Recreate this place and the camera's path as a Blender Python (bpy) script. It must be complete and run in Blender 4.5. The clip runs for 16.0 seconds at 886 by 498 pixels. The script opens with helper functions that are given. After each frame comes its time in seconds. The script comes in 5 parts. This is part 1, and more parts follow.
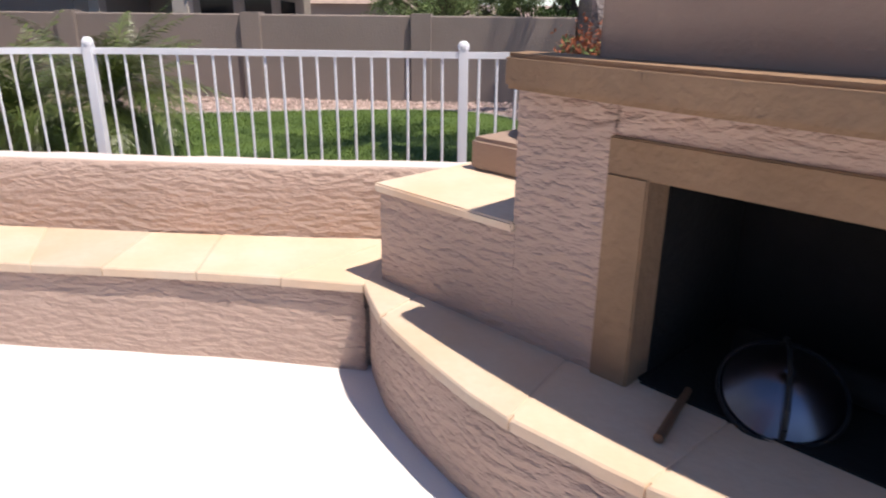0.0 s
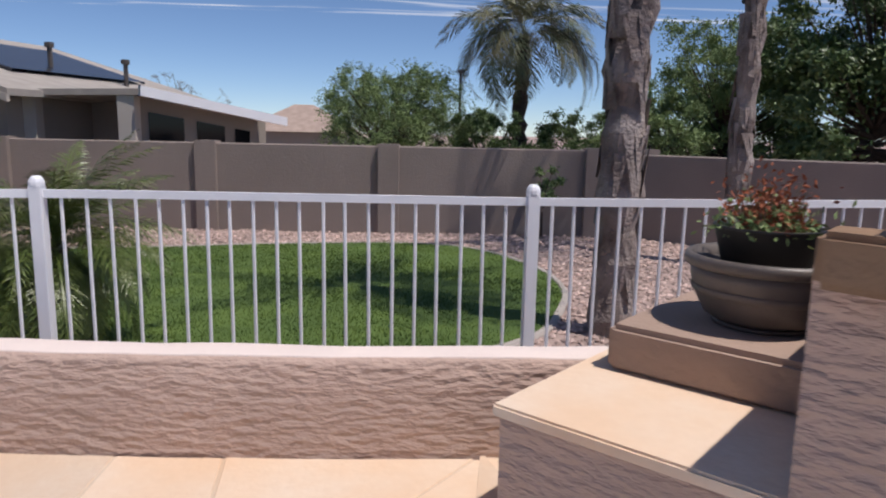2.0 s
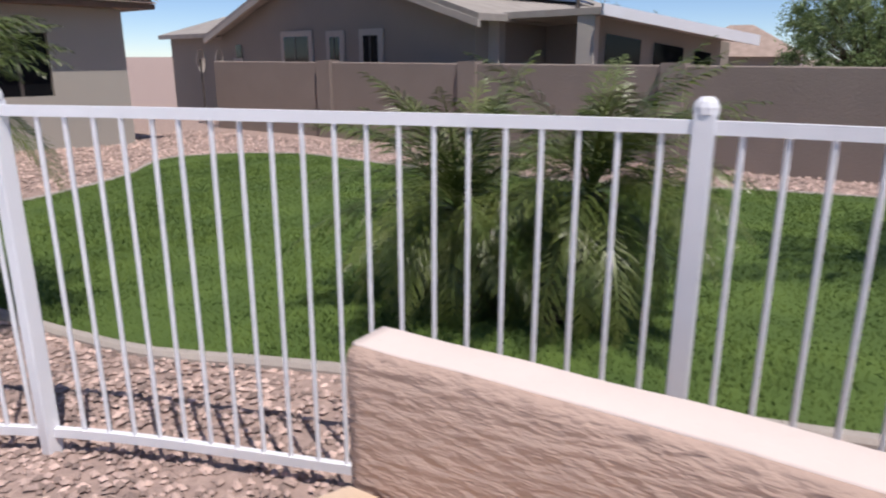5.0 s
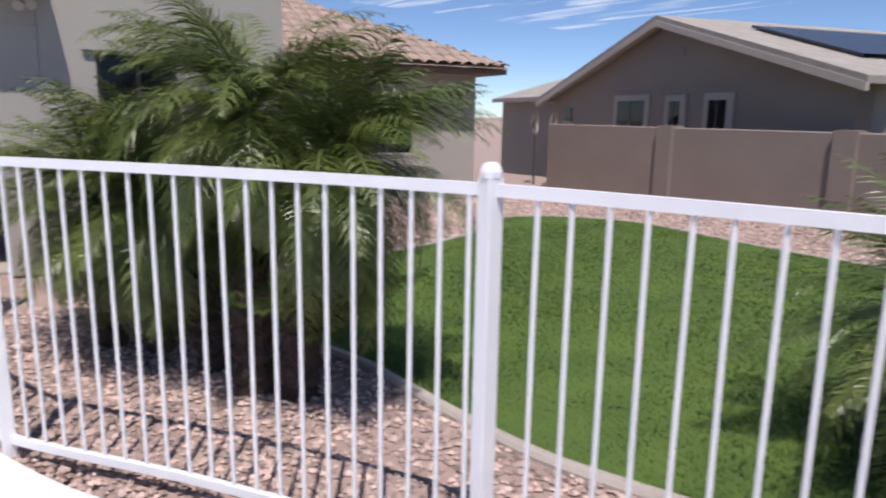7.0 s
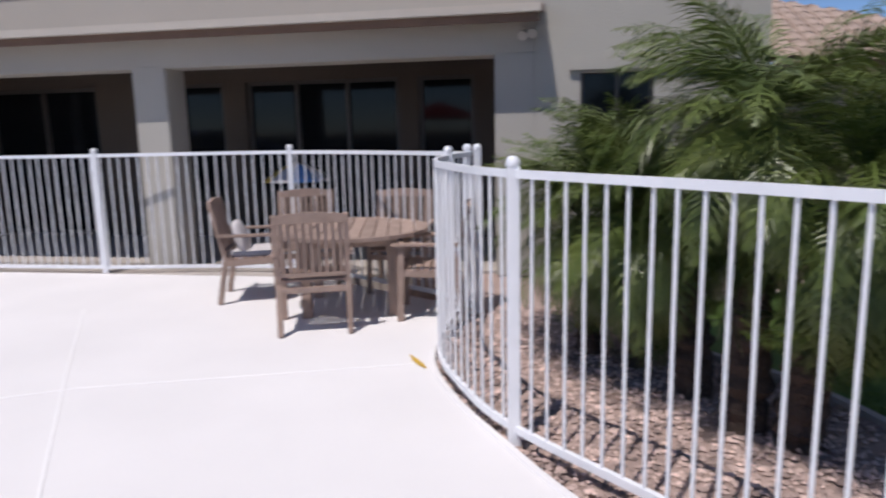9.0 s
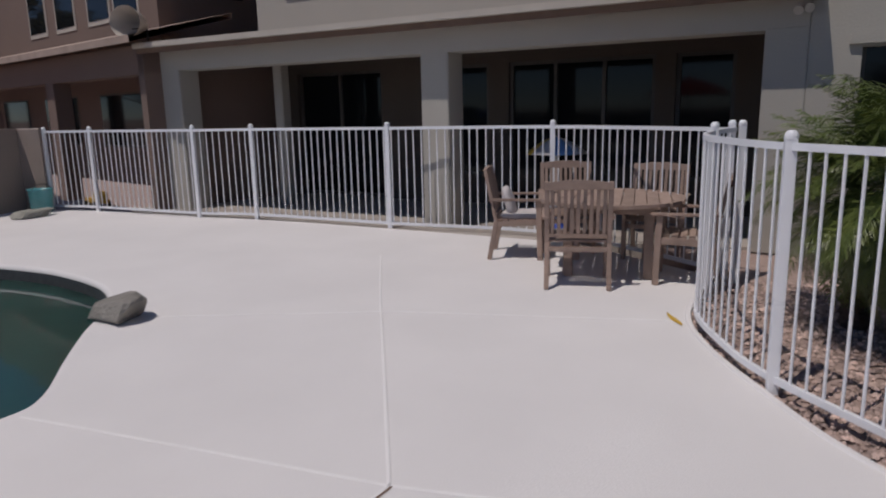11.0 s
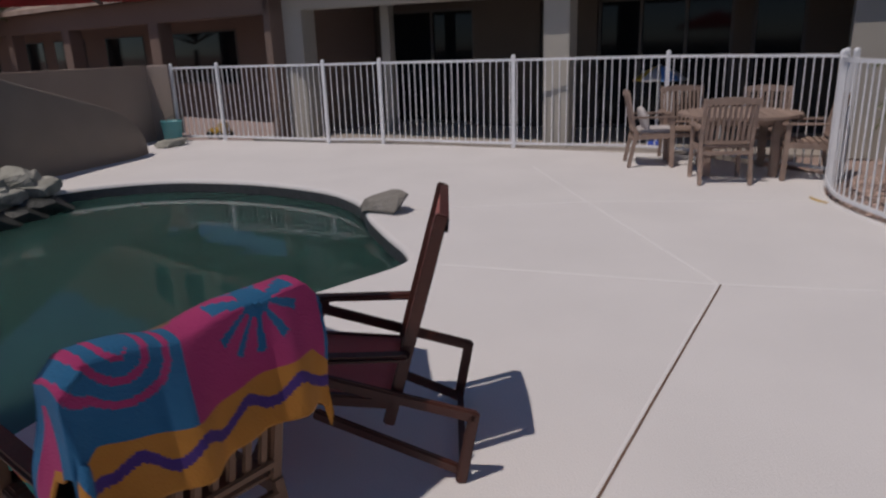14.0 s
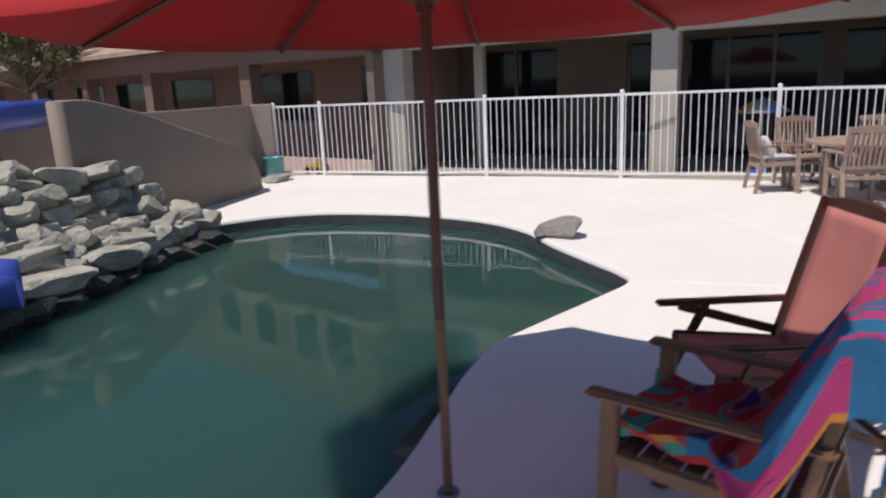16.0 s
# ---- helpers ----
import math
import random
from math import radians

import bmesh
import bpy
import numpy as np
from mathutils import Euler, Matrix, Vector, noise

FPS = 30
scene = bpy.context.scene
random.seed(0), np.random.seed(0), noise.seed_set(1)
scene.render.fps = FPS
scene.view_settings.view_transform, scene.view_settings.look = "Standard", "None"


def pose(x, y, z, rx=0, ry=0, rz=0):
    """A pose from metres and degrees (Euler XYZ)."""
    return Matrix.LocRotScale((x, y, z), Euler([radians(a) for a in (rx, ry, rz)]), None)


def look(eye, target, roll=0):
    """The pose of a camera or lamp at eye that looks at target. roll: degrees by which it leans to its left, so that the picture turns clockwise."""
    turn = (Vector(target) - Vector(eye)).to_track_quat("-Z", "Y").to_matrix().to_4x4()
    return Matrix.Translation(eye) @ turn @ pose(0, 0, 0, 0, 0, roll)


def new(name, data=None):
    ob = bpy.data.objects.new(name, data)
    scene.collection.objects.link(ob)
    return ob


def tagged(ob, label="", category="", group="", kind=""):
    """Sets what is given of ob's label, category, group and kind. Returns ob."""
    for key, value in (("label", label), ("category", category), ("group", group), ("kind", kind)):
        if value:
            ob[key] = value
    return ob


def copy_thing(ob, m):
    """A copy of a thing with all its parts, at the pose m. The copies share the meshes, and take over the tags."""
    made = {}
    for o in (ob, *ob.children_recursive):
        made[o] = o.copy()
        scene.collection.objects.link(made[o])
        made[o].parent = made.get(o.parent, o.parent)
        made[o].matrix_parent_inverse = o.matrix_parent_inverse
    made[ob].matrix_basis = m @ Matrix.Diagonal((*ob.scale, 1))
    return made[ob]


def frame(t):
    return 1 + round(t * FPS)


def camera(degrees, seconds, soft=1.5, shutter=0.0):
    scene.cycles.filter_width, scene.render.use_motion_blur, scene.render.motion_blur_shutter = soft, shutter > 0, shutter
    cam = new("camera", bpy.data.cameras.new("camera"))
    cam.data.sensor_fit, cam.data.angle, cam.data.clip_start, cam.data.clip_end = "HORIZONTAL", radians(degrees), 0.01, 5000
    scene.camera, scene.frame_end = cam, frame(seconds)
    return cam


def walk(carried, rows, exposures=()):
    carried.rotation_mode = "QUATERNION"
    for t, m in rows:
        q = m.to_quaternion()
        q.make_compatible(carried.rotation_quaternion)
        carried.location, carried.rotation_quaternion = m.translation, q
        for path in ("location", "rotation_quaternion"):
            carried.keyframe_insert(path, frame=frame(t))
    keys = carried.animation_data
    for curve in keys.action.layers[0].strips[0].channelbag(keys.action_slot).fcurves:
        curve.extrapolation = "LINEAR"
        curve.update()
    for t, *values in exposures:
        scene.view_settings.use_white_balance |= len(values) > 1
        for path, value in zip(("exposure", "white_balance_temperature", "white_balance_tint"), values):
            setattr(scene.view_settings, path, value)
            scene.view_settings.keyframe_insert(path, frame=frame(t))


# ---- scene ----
cam = camera(65.8, 16.0, 2.0, 0.4)
PATH = [
    (0.0, pose(0.036, 0.052, 1.727, 70.17, -0.48, 0.88)),
    (0.5, pose(-0.126, 0.180, 1.736, 70.60, 0.94, 1.59)),
    (1.0, pose(-0.285, 0.423, 1.746, 71.49, -0.95, 0.55)),
    (1.5, pose(-0.424, 0.783, 1.759, 78.61, -2.44, -1.78)),
    (2.0, pose(-0.628, 1.158, 1.745, 80.34, -1.18, -4.46)),
    (2.5, pose(-0.816, 1.449, 1.721, 77.49, 2.30, -4.40)),
    (3.0, pose(-0.981, 1.745, 1.682, 76.89, -0.80, 5.55)),
    (3.5, pose(-1.140, 1.950, 1.650, 75.78, -2.08, 12.44)),
    (4.0, pose(-1.430, 2.220, 1.630, 75.04, -1.21, 18.11)),
    (6.3, pose(-2.824, 2.595, 1.600, 76.40, -0.87, 41.57)),
    (6.5, pose(-2.919, 2.594, 1.613, 77.43, -1.26, 44.42)),
    (7.0, pose(-3.128, 2.580, 1.641, 78.92, -0.97, 52.11)),
    (7.5, pose(-3.255, 2.511, 1.642, 78.72, 0.47, 58.99)),
    (8.0, pose(-3.344, 2.427, 1.654, 80.19, 0.39, 66.39)),
    (8.5, pose(-3.428, 2.357, 1.660, 80.48, 1.02, 73.87)),
    (9.0, pose(-3.457, 2.307, 1.638, 80.00, 1.27, 86.91)),
    (9.5, pose(-3.442, 2.309, 1.636, 80.68, 1.01, 96.53)),
    (10.0, pose(-3.352, 2.314, 1.639, 81.35, -0.15, 105.07)),
    (12.5, pose(-1.251, 1.143, 1.672, 74.92, 2.73, 105.83)),
    (13.0, pose(-0.856, 0.850, 1.732, 73.85, 0.76, 111.46)),
    (13.5, pose(-0.610, 0.596, 1.685, 72.16, 1.83, 108.74)),
    (14.0, pose(-0.452, 0.272, 1.679, 73.40, 1.86, 103.80)),
    (14.5, pose(-0.197, -0.138, 1.765, 77.62, -0.40, 99.57)),
    (15.0, pose(-0.027, -0.492, 1.681, 75.75, 1.91, 102.85)),
    (15.5, pose(0.175, -0.914, 1.743, 77.32, -0.11, 106.74)),
    (16.0, pose(0.395, -1.507, 1.727, 76.41, 2.60, 103.58)),
]
walk(cam, PATH, [(0.0, 0.55, 7100, 13), (0.6, -0.05, 7100, 14), (1.5, -0.05, 6700, 14), (2.5, 0.1, 6650, 14), (4.0, 0.12, 6750, 14), (7.0, 0.28, 6600, 15), (7.5, 0.24, 6600, 15), (8.5, 0.22, 6600, 15), (9.0, 0.0, 6450, 14), (9.5, -0.28, 6400, 14),
                 (10.0, -0.5, 6500, 13), (12.5, -1.0, 6900, 15), (14.0, -0.97, 6950, 15), (15.0, -0.87, 7000, 13), (15.5, -0.47, 7050, 13), (16.0, 0.05, 7050, 12)])

# ---- world and light ----
SUN_X, SUN_Y = 0.36, -0.25          # towards the sun, for one metre of height
SUN_EL, SUN_AZ = math.degrees(math.atan(1 / math.hypot(SUN_X, SUN_Y))), math.atan2(SUN_X, SUN_Y)
world = bpy.data.worlds.new("world")
scene.world = world
world.use_nodes = True
wn, wl = world.node_tree.nodes, world.node_tree.links
sky = wn.new("ShaderNodeTexSky")
sky.sky_type, sky.sun_disc = "NISHITA", False
sky.air_density, sky.dust_density, sky.ozone_density = 0.75, 0.0, 6.0
sky.altitude = 1500
sky.sun_elevation, sky.sun_rotation = radians(SUN_EL), SUN_AZ
wn["Background"].inputs["Strength"].default_value = 0.108
wl.new(sky.outputs[0], wn["Background"].inputs["Color"])
sun = new("sun", bpy.data.lights.new("sun", "SUN"))
sun.data.energy, sun.data.angle, sun.data.color = 3.8, radians(0.55), (1.0, 0.955, 0.91)
sun.matrix_world = look((SUN_X * 10, SUN_Y * 10, 10), (0, 0, 0))


# ---- materials ----
def material(name, colour, rough=0.8, dark=0.75, scale=8.0, fine=60.0, bump=0.2, metal=0.0, tint=None, spread=0.0, distance=0.01, stretch=(1, 1, 1)):
    """Two scales of colour noise between colour * dark and colour, and a fine relief."""
    m = bpy.data.materials.new(name)
    m.use_nodes = True
    n, l = m.node_tree.nodes, m.node_tree.links
    b = n["Principled BSDF"]
    b.inputs["Roughness"].default_value, b.inputs["Metallic"].default_value = rough, metal
    co = n.new("ShaderNodeTexCoord")
    big, small = n.new("ShaderNodeTexNoise"), n.new("ShaderNodeTexNoise")
    big.inputs["Scale"].default_value, big.inputs["Detail"].default_value = scale, 4
    small.inputs["Scale"].default_value, small.inputs["Detail"].default_value = fine, 3
    mp = n.new("ShaderNodeMapping")
    mp.inputs["Scale"].default_value = stretch
    l.new(co.outputs["Object"], mp.inputs["Vector"])
    l.new(co.outputs["Object"], big.inputs["Vector"])
    l.new(mp.outputs["Vector"], small.inputs["Vector"])
    mix = n.new("ShaderNodeMix")
    mix.data_type = "RGBA"
    ramp = n.new("ShaderNodeValToRGB")
    ramp.color_ramp.elements[0].position, ramp.color_ramp.elements[1].position = 0.32, 0.68
    ramp.color_ramp.elements[0].color = (*(tint or [c * dark for c in colour]), 1)
    ramp.color_ramp.elements[1].color = (*colour, 1)
    l.new(big.outputs["Fac"], ramp.inputs["Fac"])
    l.new(ramp.outputs["Color"], mix.inputs["A"])
    mix.inputs["B"].default_value = (*[c * dark for c in colour], 1)
    fac = n.new("ShaderNodeMath")
    fac.operation, fac.inputs[1].default_value = "MULTIPLY", 0.55
    l.new(small.outputs["Fac"], fac.inputs[0])
    l.new(fac.outputs[0], mix.inputs["Factor"])
    last = mix.outputs["Result"]
    if spread:
        info, hsv, sub = n.new("ShaderNodeObjectInfo"), n.new("ShaderNodeHueSaturation"), n.new("ShaderNodeMapRange")
        sub.inputs["To Min"].default_value, sub.inputs["To Max"].default_value = 1 - spread, 1 + spread
        l.new(info.outputs["Random"], sub.inputs["Value"])
        l.new(sub.outputs["Result"], hsv.inputs["Value"])
        l.new(last, hsv.inputs["Color"])
        last = hsv.outputs["Color"]
    l.new(last, b.inputs["Base Color"])
    if bump:
        bp = n.new("ShaderNodeBump")
        bp.inputs["Strength"].default_value, bp.inputs["Distance"].default_value = bump, distance
        l.new(small.outputs["Fac"], bp.inputs["Height"])
        l.new(bp.outputs["Normal"], b.inputs["Normal"])
    return m


M_DECK = material("deck_coating", (0.78, 0.755, 0.75), 0.85, 0.92, 0.9, 90, 0.5, distance=0.005)
M_STUCCO = material("tan_stucco", (0.55, 0.40, 0.33), 0.95, 0.84, 2.0, 17, 1.0, distance=0.035, stretch=(0.7, 0.7, 1.9))
# paler than the stucco: sunlight on the wall top is in this colour
M_SUNLIT_TOP = material("sun_brightened_plaster", (0.82, 0.70, 0.64), 0.95, 0.9, 3.0, 50, 0.3)
M_SMOOTH = material("smooth_tan_stucco", (0.42, 0.30, 0.235), 0.95, 0.84, 2.0, 40, 0.5, distance=0.01)
M_FLAG = material("flagstone", (0.72, 0.52, 0.36), 0.75, 0.88, 2.6, 30, 0.25, tint=(0.74, 0.62, 0.50), spread=0.16)
M_CAP = material("sandstone_cap", (0.36, 0.225, 0.135), 0.9, 0.72, 3.0, 22, 0.5, distance=0.02)
M_WHITE = material("white_enamel", (0.84, 0.85, 0.88), 0.4, 0.95, 4, 90, 0.03)
M_GRAVEL = material("pink_gravel", (0.50, 0.37, 0.32), 0.95, 0.5, 14, 70, 0.9, tint=(0.34, 0.25, 0.22))
M_STONE = material("gravel_stone", (0.70, 0.52, 0.45), 0.9, 0.62, 6, 60, 0.3, tint=(0.36, 0.27, 0.24))
M_SOIL = material("lawn_soil", (0.10, 0.165, 0.030), 0.95, 0.7, 1.7, 40, 0.3, tint=(0.055, 0.105, 0.020))
M_BLADE = material("grass_blade", (0.135, 0.205, 0.036), 0.8, 0.8, 1.7, 9, 0.0, tint=(0.068, 0.125, 0.024))
M_BLOCK = material("grey_block", (0.30, 0.245, 0.215), 0.95, 0.86, 1.1, 30, 0.5)
M_CONC = material("curb_concrete", (0.46, 0.41, 0.37), 0.95, 0.8, 4, 50, 0.4)
M_HOUSE = material("cream_stucco", (0.43, 0.405, 0.36), 0.95, 0.93, 0.8, 40, 0.3)
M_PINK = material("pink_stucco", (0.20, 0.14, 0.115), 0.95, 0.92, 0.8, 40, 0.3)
M_NHOUSE = material("grey_tan_stucco", (0.31, 0.275, 0.235), 0.95, 0.92, 0.7, 40, 0.3)
M_NTRIM = material("pale_trim", (0.52, 0.47, 0.41), 0.9, 0.9, 3, 40, 0.1)
M_DARKTRIM = material("brown_trim", (0.20, 0.12, 0.08), 0.7, 0.8, 4, 40, 0.1)
M_ROOF = material("roof_tile", (0.46, 0.35, 0.29), 0.9, 0.72, 2.5, 30, 0.3)
M_NROOF = material("grey_roof_tile", (0.42, 0.38, 0.34), 0.9, 0.75, 2.5, 25, 0.4)
M_PANEL = material("solar_panel", (0.03, 0.035, 0.05), 0.25, 0.7, 2, 20, 0.0)
M_GLASS = material("window_glass", (0.010, 0.011, 0.013), 0.06, 0.8, 2, 10, 0.0)
M_GLASS.node_tree.nodes["Principled BSDF"].inputs["Specular IOR Level"].default_value = 0.22   # low specular level keeps reflections in the panes weak
M_FRAME = material("dark_window_frame", (0.10, 0.085, 0.075), 0.5, 0.8, 4, 30, 0.05)
M_TEAK = material("weathered_teak", (0.42, 0.305, 0.25), 0.75, 0.7, 8, 70, 0.3, spread=0.15)
M_ROSEWOOD = material("dark_red_wood", (0.085, 0.026, 0.018), 0.45, 0.7, 8, 70, 0.15)
M_OAK = material("brown_wood", (0.20, 0.105, 0.06), 0.6, 0.7, 8, 70, 0.2)
M_SLING = material("brick_red_sling", (0.55, 0.20, 0.18), 0.85, 0.8, 5, 140, 0.3)
M_POOL = material("pool_plaster", (0.085, 0.20, 0.18), 0.8, 0.7, 1.2, 30, 0.1)
M_TILE = material("waterline_tile", (0.10, 0.105, 0.115), 0.3, 0.6, 14, 60, 0.1)
M_ROCK = material("pale_rock", (0.56, 0.55, 0.49), 0.9, 0.5, 3.0, 26, 0.9, tint=(0.27, 0.27, 0.235), spread=0.2, distance=0.03)
M_BARK = material("grey_palm_bark", (0.40, 0.34, 0.31), 0.95, 0.5, 3, 30, 0.9, tint=(0.15, 0.105, 0.085), distance=0.03)
M_DBARK = material("dark_bark", (0.11, 0.075, 0.055), 0.95, 0.6, 6, 40, 0.9, distance=0.03)
M_FROND = material("date_palm_leaf", (0.08, 0.12, 0.025), 0.4, 0.6, 3.5, 20, 0.0, tint=(0.165, 0.20, 0.05))
M_QFROND = material("queen_palm_leaf", (0.09, 0.13, 0.05), 0.55, 0.6, 1.0, 20, 0.0, tint=(0.22, 0.19, 0.10))
M_LEAF = material("green_leaf", (0.16, 0.24, 0.075), 0.6, 0.65, 0.9, 12, 0.0, tint=(0.22, 0.30, 0.11))
# brown patio stucco, darkened further to carry the shade under the roof
M_PATIO_SHADE = material("shade_dark_brown_stucco", (0.115, 0.09, 0.072), 0.95, 0.92, 0.8, 40, 0.3)
M_DLEAF = material("dark_leaf", (0.065, 0.12, 0.03), 0.5, 0.5, 0.9, 12, 0.0, tint=(0.13, 0.19, 0.06))
M_DRY = material("dry_twig", (0.25, 0.2, 0.15), 0.9, 0.7, 4, 30, 0.0)
M_RED = material("red_canvas", (0.38, 0.008, 0.011), 0.9, 0.85, 3, 120, 0.2)
M_BLUE = material("blue_plastic", (0.06, 0.12, 0.55), 0.35, 0.8, 3, 40, 0.02)
M_TEAL = material("turquoise_plastic", (0.10, 0.36, 0.40), 0.4, 0.8, 3, 40, 0.02)
M_YELLOW = material("yellow_plastic", (0.65, 0.40, 0.05), 0.4, 0.8, 3, 40, 0.02)
M_POT = material("glazed_grey_pot", (0.15, 0.125, 0.11), 0.45, 0.7, 5, 50, 0.15)
M_BLACKPOT = material("black_pot", (0.02, 0.02, 0.022), 0.5, 0.7, 5, 50, 0.05)
M_FLOWER = material("dried_flower", (0.42, 0.13, 0.06), 0.85, 0.6, 12, 60, 0.0)
M_STEEL = material("polished_steel", (0.20, 0.22, 0.28), 0.33, 0.8, 4, 20, 0.05, metal=1.0)
# soot of the firebox, also the painted darkness of the room behind the patio
M_SOOT_AND_SHADE = material("soot_and_room_shade", (0.014, 0.012, 0.011), 0.95, 0.6, 5, 30, 0.5)
M_CUSHION = material("white_cushion", (0.62, 0.58, 0.58), 0.95, 0.85, 6, 60, 0.2)


# ---- mesh helpers ----
def mesh_of(name, bm, mat):
    me = bpy.data.meshes.new(name)
    bmesh.ops.recalc_face_normals(bm, faces=bm.faces)
    bm.to_mesh(me)
    bm.free()
    me.materials.append(mat)
    return me


def part(name, bm, mat, parent=None, label=""):
    ob = new(name, mesh_of(name, bm, mat))
    if parent:
        ob.parent = parent
    if label:
        ob["label"] = label
    return ob


def smooth(ob):
    for p in ob.data.polygons:
        p.use_smooth = True
    return ob


def box(bm, x0, x1, y0, y1, z0, z1, m=None, bevel=0.0):
    vs = bmesh.ops.create_cube(bm, size=1.0)["verts"]
    for v in vs:
        v.co = Vector(((x0 + x1) / 2 + v.co.x * (x1 - x0), (y0 + y1) / 2 + v.co.y * (y1 - y0), (z0 + z1) / 2 + v.co.z * (z1 - z0)))
    if bevel:
        es = {e for v in vs for e in v.link_edges}
        vs = [g for g in bmesh.ops.bevel(bm, geom=list(es), offset=bevel, segments=2, affect="EDGES")["verts"]] + [v for v in vs if v.is_valid]
    if m:
        for v in set(vs):
            v.co = m @ v.co
    return bm


def boxed(x0, x1, y0, y1, z0, z1, m=None, bevel=0.0):
    return box(bmesh.new(), x0, x1, y0, y1, z0, z1, m, bevel)


def prism(points, z0, z1, bm=None):
    """A slab over a plan polygon."""
    bm = bm or bmesh.new()
    low = [bm.verts.new((x, y, z0)) for x, y in points]
    top = [bm.verts.new((x, y, z1)) for x, y in points]
    k = len(points)
    for i in range(k):
        bm.faces.new((low[i], low[(i + 1) % k], top[(i + 1) % k], top[i]))
    bmesh.ops.triangulate(bm, faces=[bm.faces.new(top), bm.faces.new(low[::-1])])
    return bm


def rod(bm, a, b, r0, r1=None, n=8):
    """A tapered round bar from a to b."""
    a, b = Vector(a), Vector(b)
    r1 = r0 if r1 is None else r1
    q = (b - a).to_track_quat("Z", "Y").to_matrix()
    ring = [[bm.verts.new(c + q @ Vector((r * math.cos(2 * math.pi * i / n), r * math.sin(2 * math.pi * i / n), 0))) for i in range(n)] for c, r in ((a, r0), (b, r1))]
    for i in range(n):
        bm.faces.new((ring[0][i], ring[0][(i + 1) % n], ring[1][(i + 1) % n], ring[1][i]))
    bm.faces.new(ring[1])
    bm.faces.new(ring[0][::-1])
    return bm


def smooth_curve(pts, n, closed=False):
    """A Catmull-Rom line through plan points."""
    pts = [Vector(p) for p in pts]
    k, out = len(pts), []
    for i in range(k if closed else k - 1):
        p = [pts[(i + j) % k] if closed else pts[min(max(i + j, 0), k - 1)] for j in (-1, 0, 1, 2)]
        for s in range(n):
            t = s / n
            out.append(0.5 * (2 * p[1] + (p[2] - p[0]) * t + (2 * p[0] - 5 * p[1] + 4 * p[2] - p[3]) * t * t + (3 * p[1] - p[0] - 3 * p[2] + p[3]) * t ** 3))
    if not closed:
        out.append(pts[-1])
    return out


def along(line, step):
    """Points at even steps of length along a line."""
    out, left = [line[0]], step
    for a, b in zip(line, line[1:]):
        d = (b - a).length
        while left <= d:
            out.append(a + (b - a) * (left / d))
            left += step
        left -= d
    return out


def thing(name, label, category, at=None, group="", kind=""):
    ob = tagged(new(name), label, category, group, kind)
    if at is not None:
        ob.matrix_basis = at
    return ob


def setting(name, bm, mat, label=""):
    return tagged(part(name, bm, mat), label, "", "", "structure")


# ---- plan ----
U = Vector((0.225, 0.974))          # along the house front, northwards
NRM = Vector((0.974, -0.225))       # out of the house front, towards the pool
HP = Vector((-11.95, -0.90))        # foot of the middle patio column
FENCE_W = [(-12.73, -8.29), (-12.69, -7.25), (-12.29, -4.87), (-12.28, -3.80), (-11.79, -1.36), (-11.36, 0.99), (-9.60, 2.85)]
FENCE_N = [(-9.60, 2.88), (-8.95, 2.64), (-8.15, 2.50), (-7.45, 2.61), (-6.83, 2.83), (-5.82, 3.48), (-4.75, 4.04), (-3.5, 4.40), (-2.34, 4.65), (-1.10, 4.62), (0.10, 4.56), (1.30, 4.60), (2.55, 4.75), (5.0, 5.1)]
CURB = [(-9.60, 2.82), (-8.90, 2.55), (-8.15, 2.43), (-7.45, 2.54), (-6.80, 2.76), (-6.20, 3.00), (-5.62, 3.36), (-5.20, 3.50), (-4.40, 3.66), (-3.45, 3.75)]
POOL = [(-5.48, -1.38), (-5.80, -1.43), (-6.35, -1.80), (-6.95, -2.18), (-7.55, -2.50), (-8.10, -3.05), (-8.45, -3.76), (-8.66, -4.55), (-8.68, -5.60), (-8.30, -6.40), (-7.60, -6.90),
        (-6.8, -6.75), (-5.3, -6.6), (-3.6, -6.5), (-2.0, -6.4), (-0.9, -5.8), (-0.35, -4.8), (-0.6, -3.5), (-1.4, -2.75), (-2.15, -2.50), (-2.90, -2.42), (-3.45, -2.38), (-3.95, -2.27), (-4.40, -2.02), (-4.95, -1.68)]


def front(s, d=0.0, z=0.0):
    """A place on the house front: metres along it, metres out of it."""
    q = HP + U * s + NRM * d
    return Vector((q.x, q.y, z))


HM = Matrix.Translation((HP.x, HP.y, 0)) @ Matrix(((U.x, -NRM.x, 0, 0), (U.y, -NRM.y, 0, 0), (0, 0, 1, 0), (0, 0, 0, 1)))  # x along, y inwards

# ---- ground, deck, pool ----
pool_line = smooth_curve(POOL, 6, True)
curb_line = smooth_curve(CURB, 8)
WATER = -0.17


def flat(points, hole, z, name, mat):
    """A flat sheet over a plan polygon with a hole."""
    bm = bmesh.new()
    es = []
    for loop in (points, hole):
        vs = [bm.verts.new((p[0], p[1], z)) for p in loop]
        es += [bm.edges.new((vs[i], vs[(i + 1) % len(vs)])) for i in range(len(vs))]
    bmesh.ops.triangle_fill(bm, edges=es, use_beauty=True)
    return part(name, bm, mat)


def offset_loop(line, d):
    """A closed plan line moved sideways by d."""
    k, out = len(line), []
    for i in range(k):
        t = (line[(i + 1) % k] - line[i - 1]).normalized()
        out.append(line[i] + Vector((-t.y, t.x)) * d)
    return out


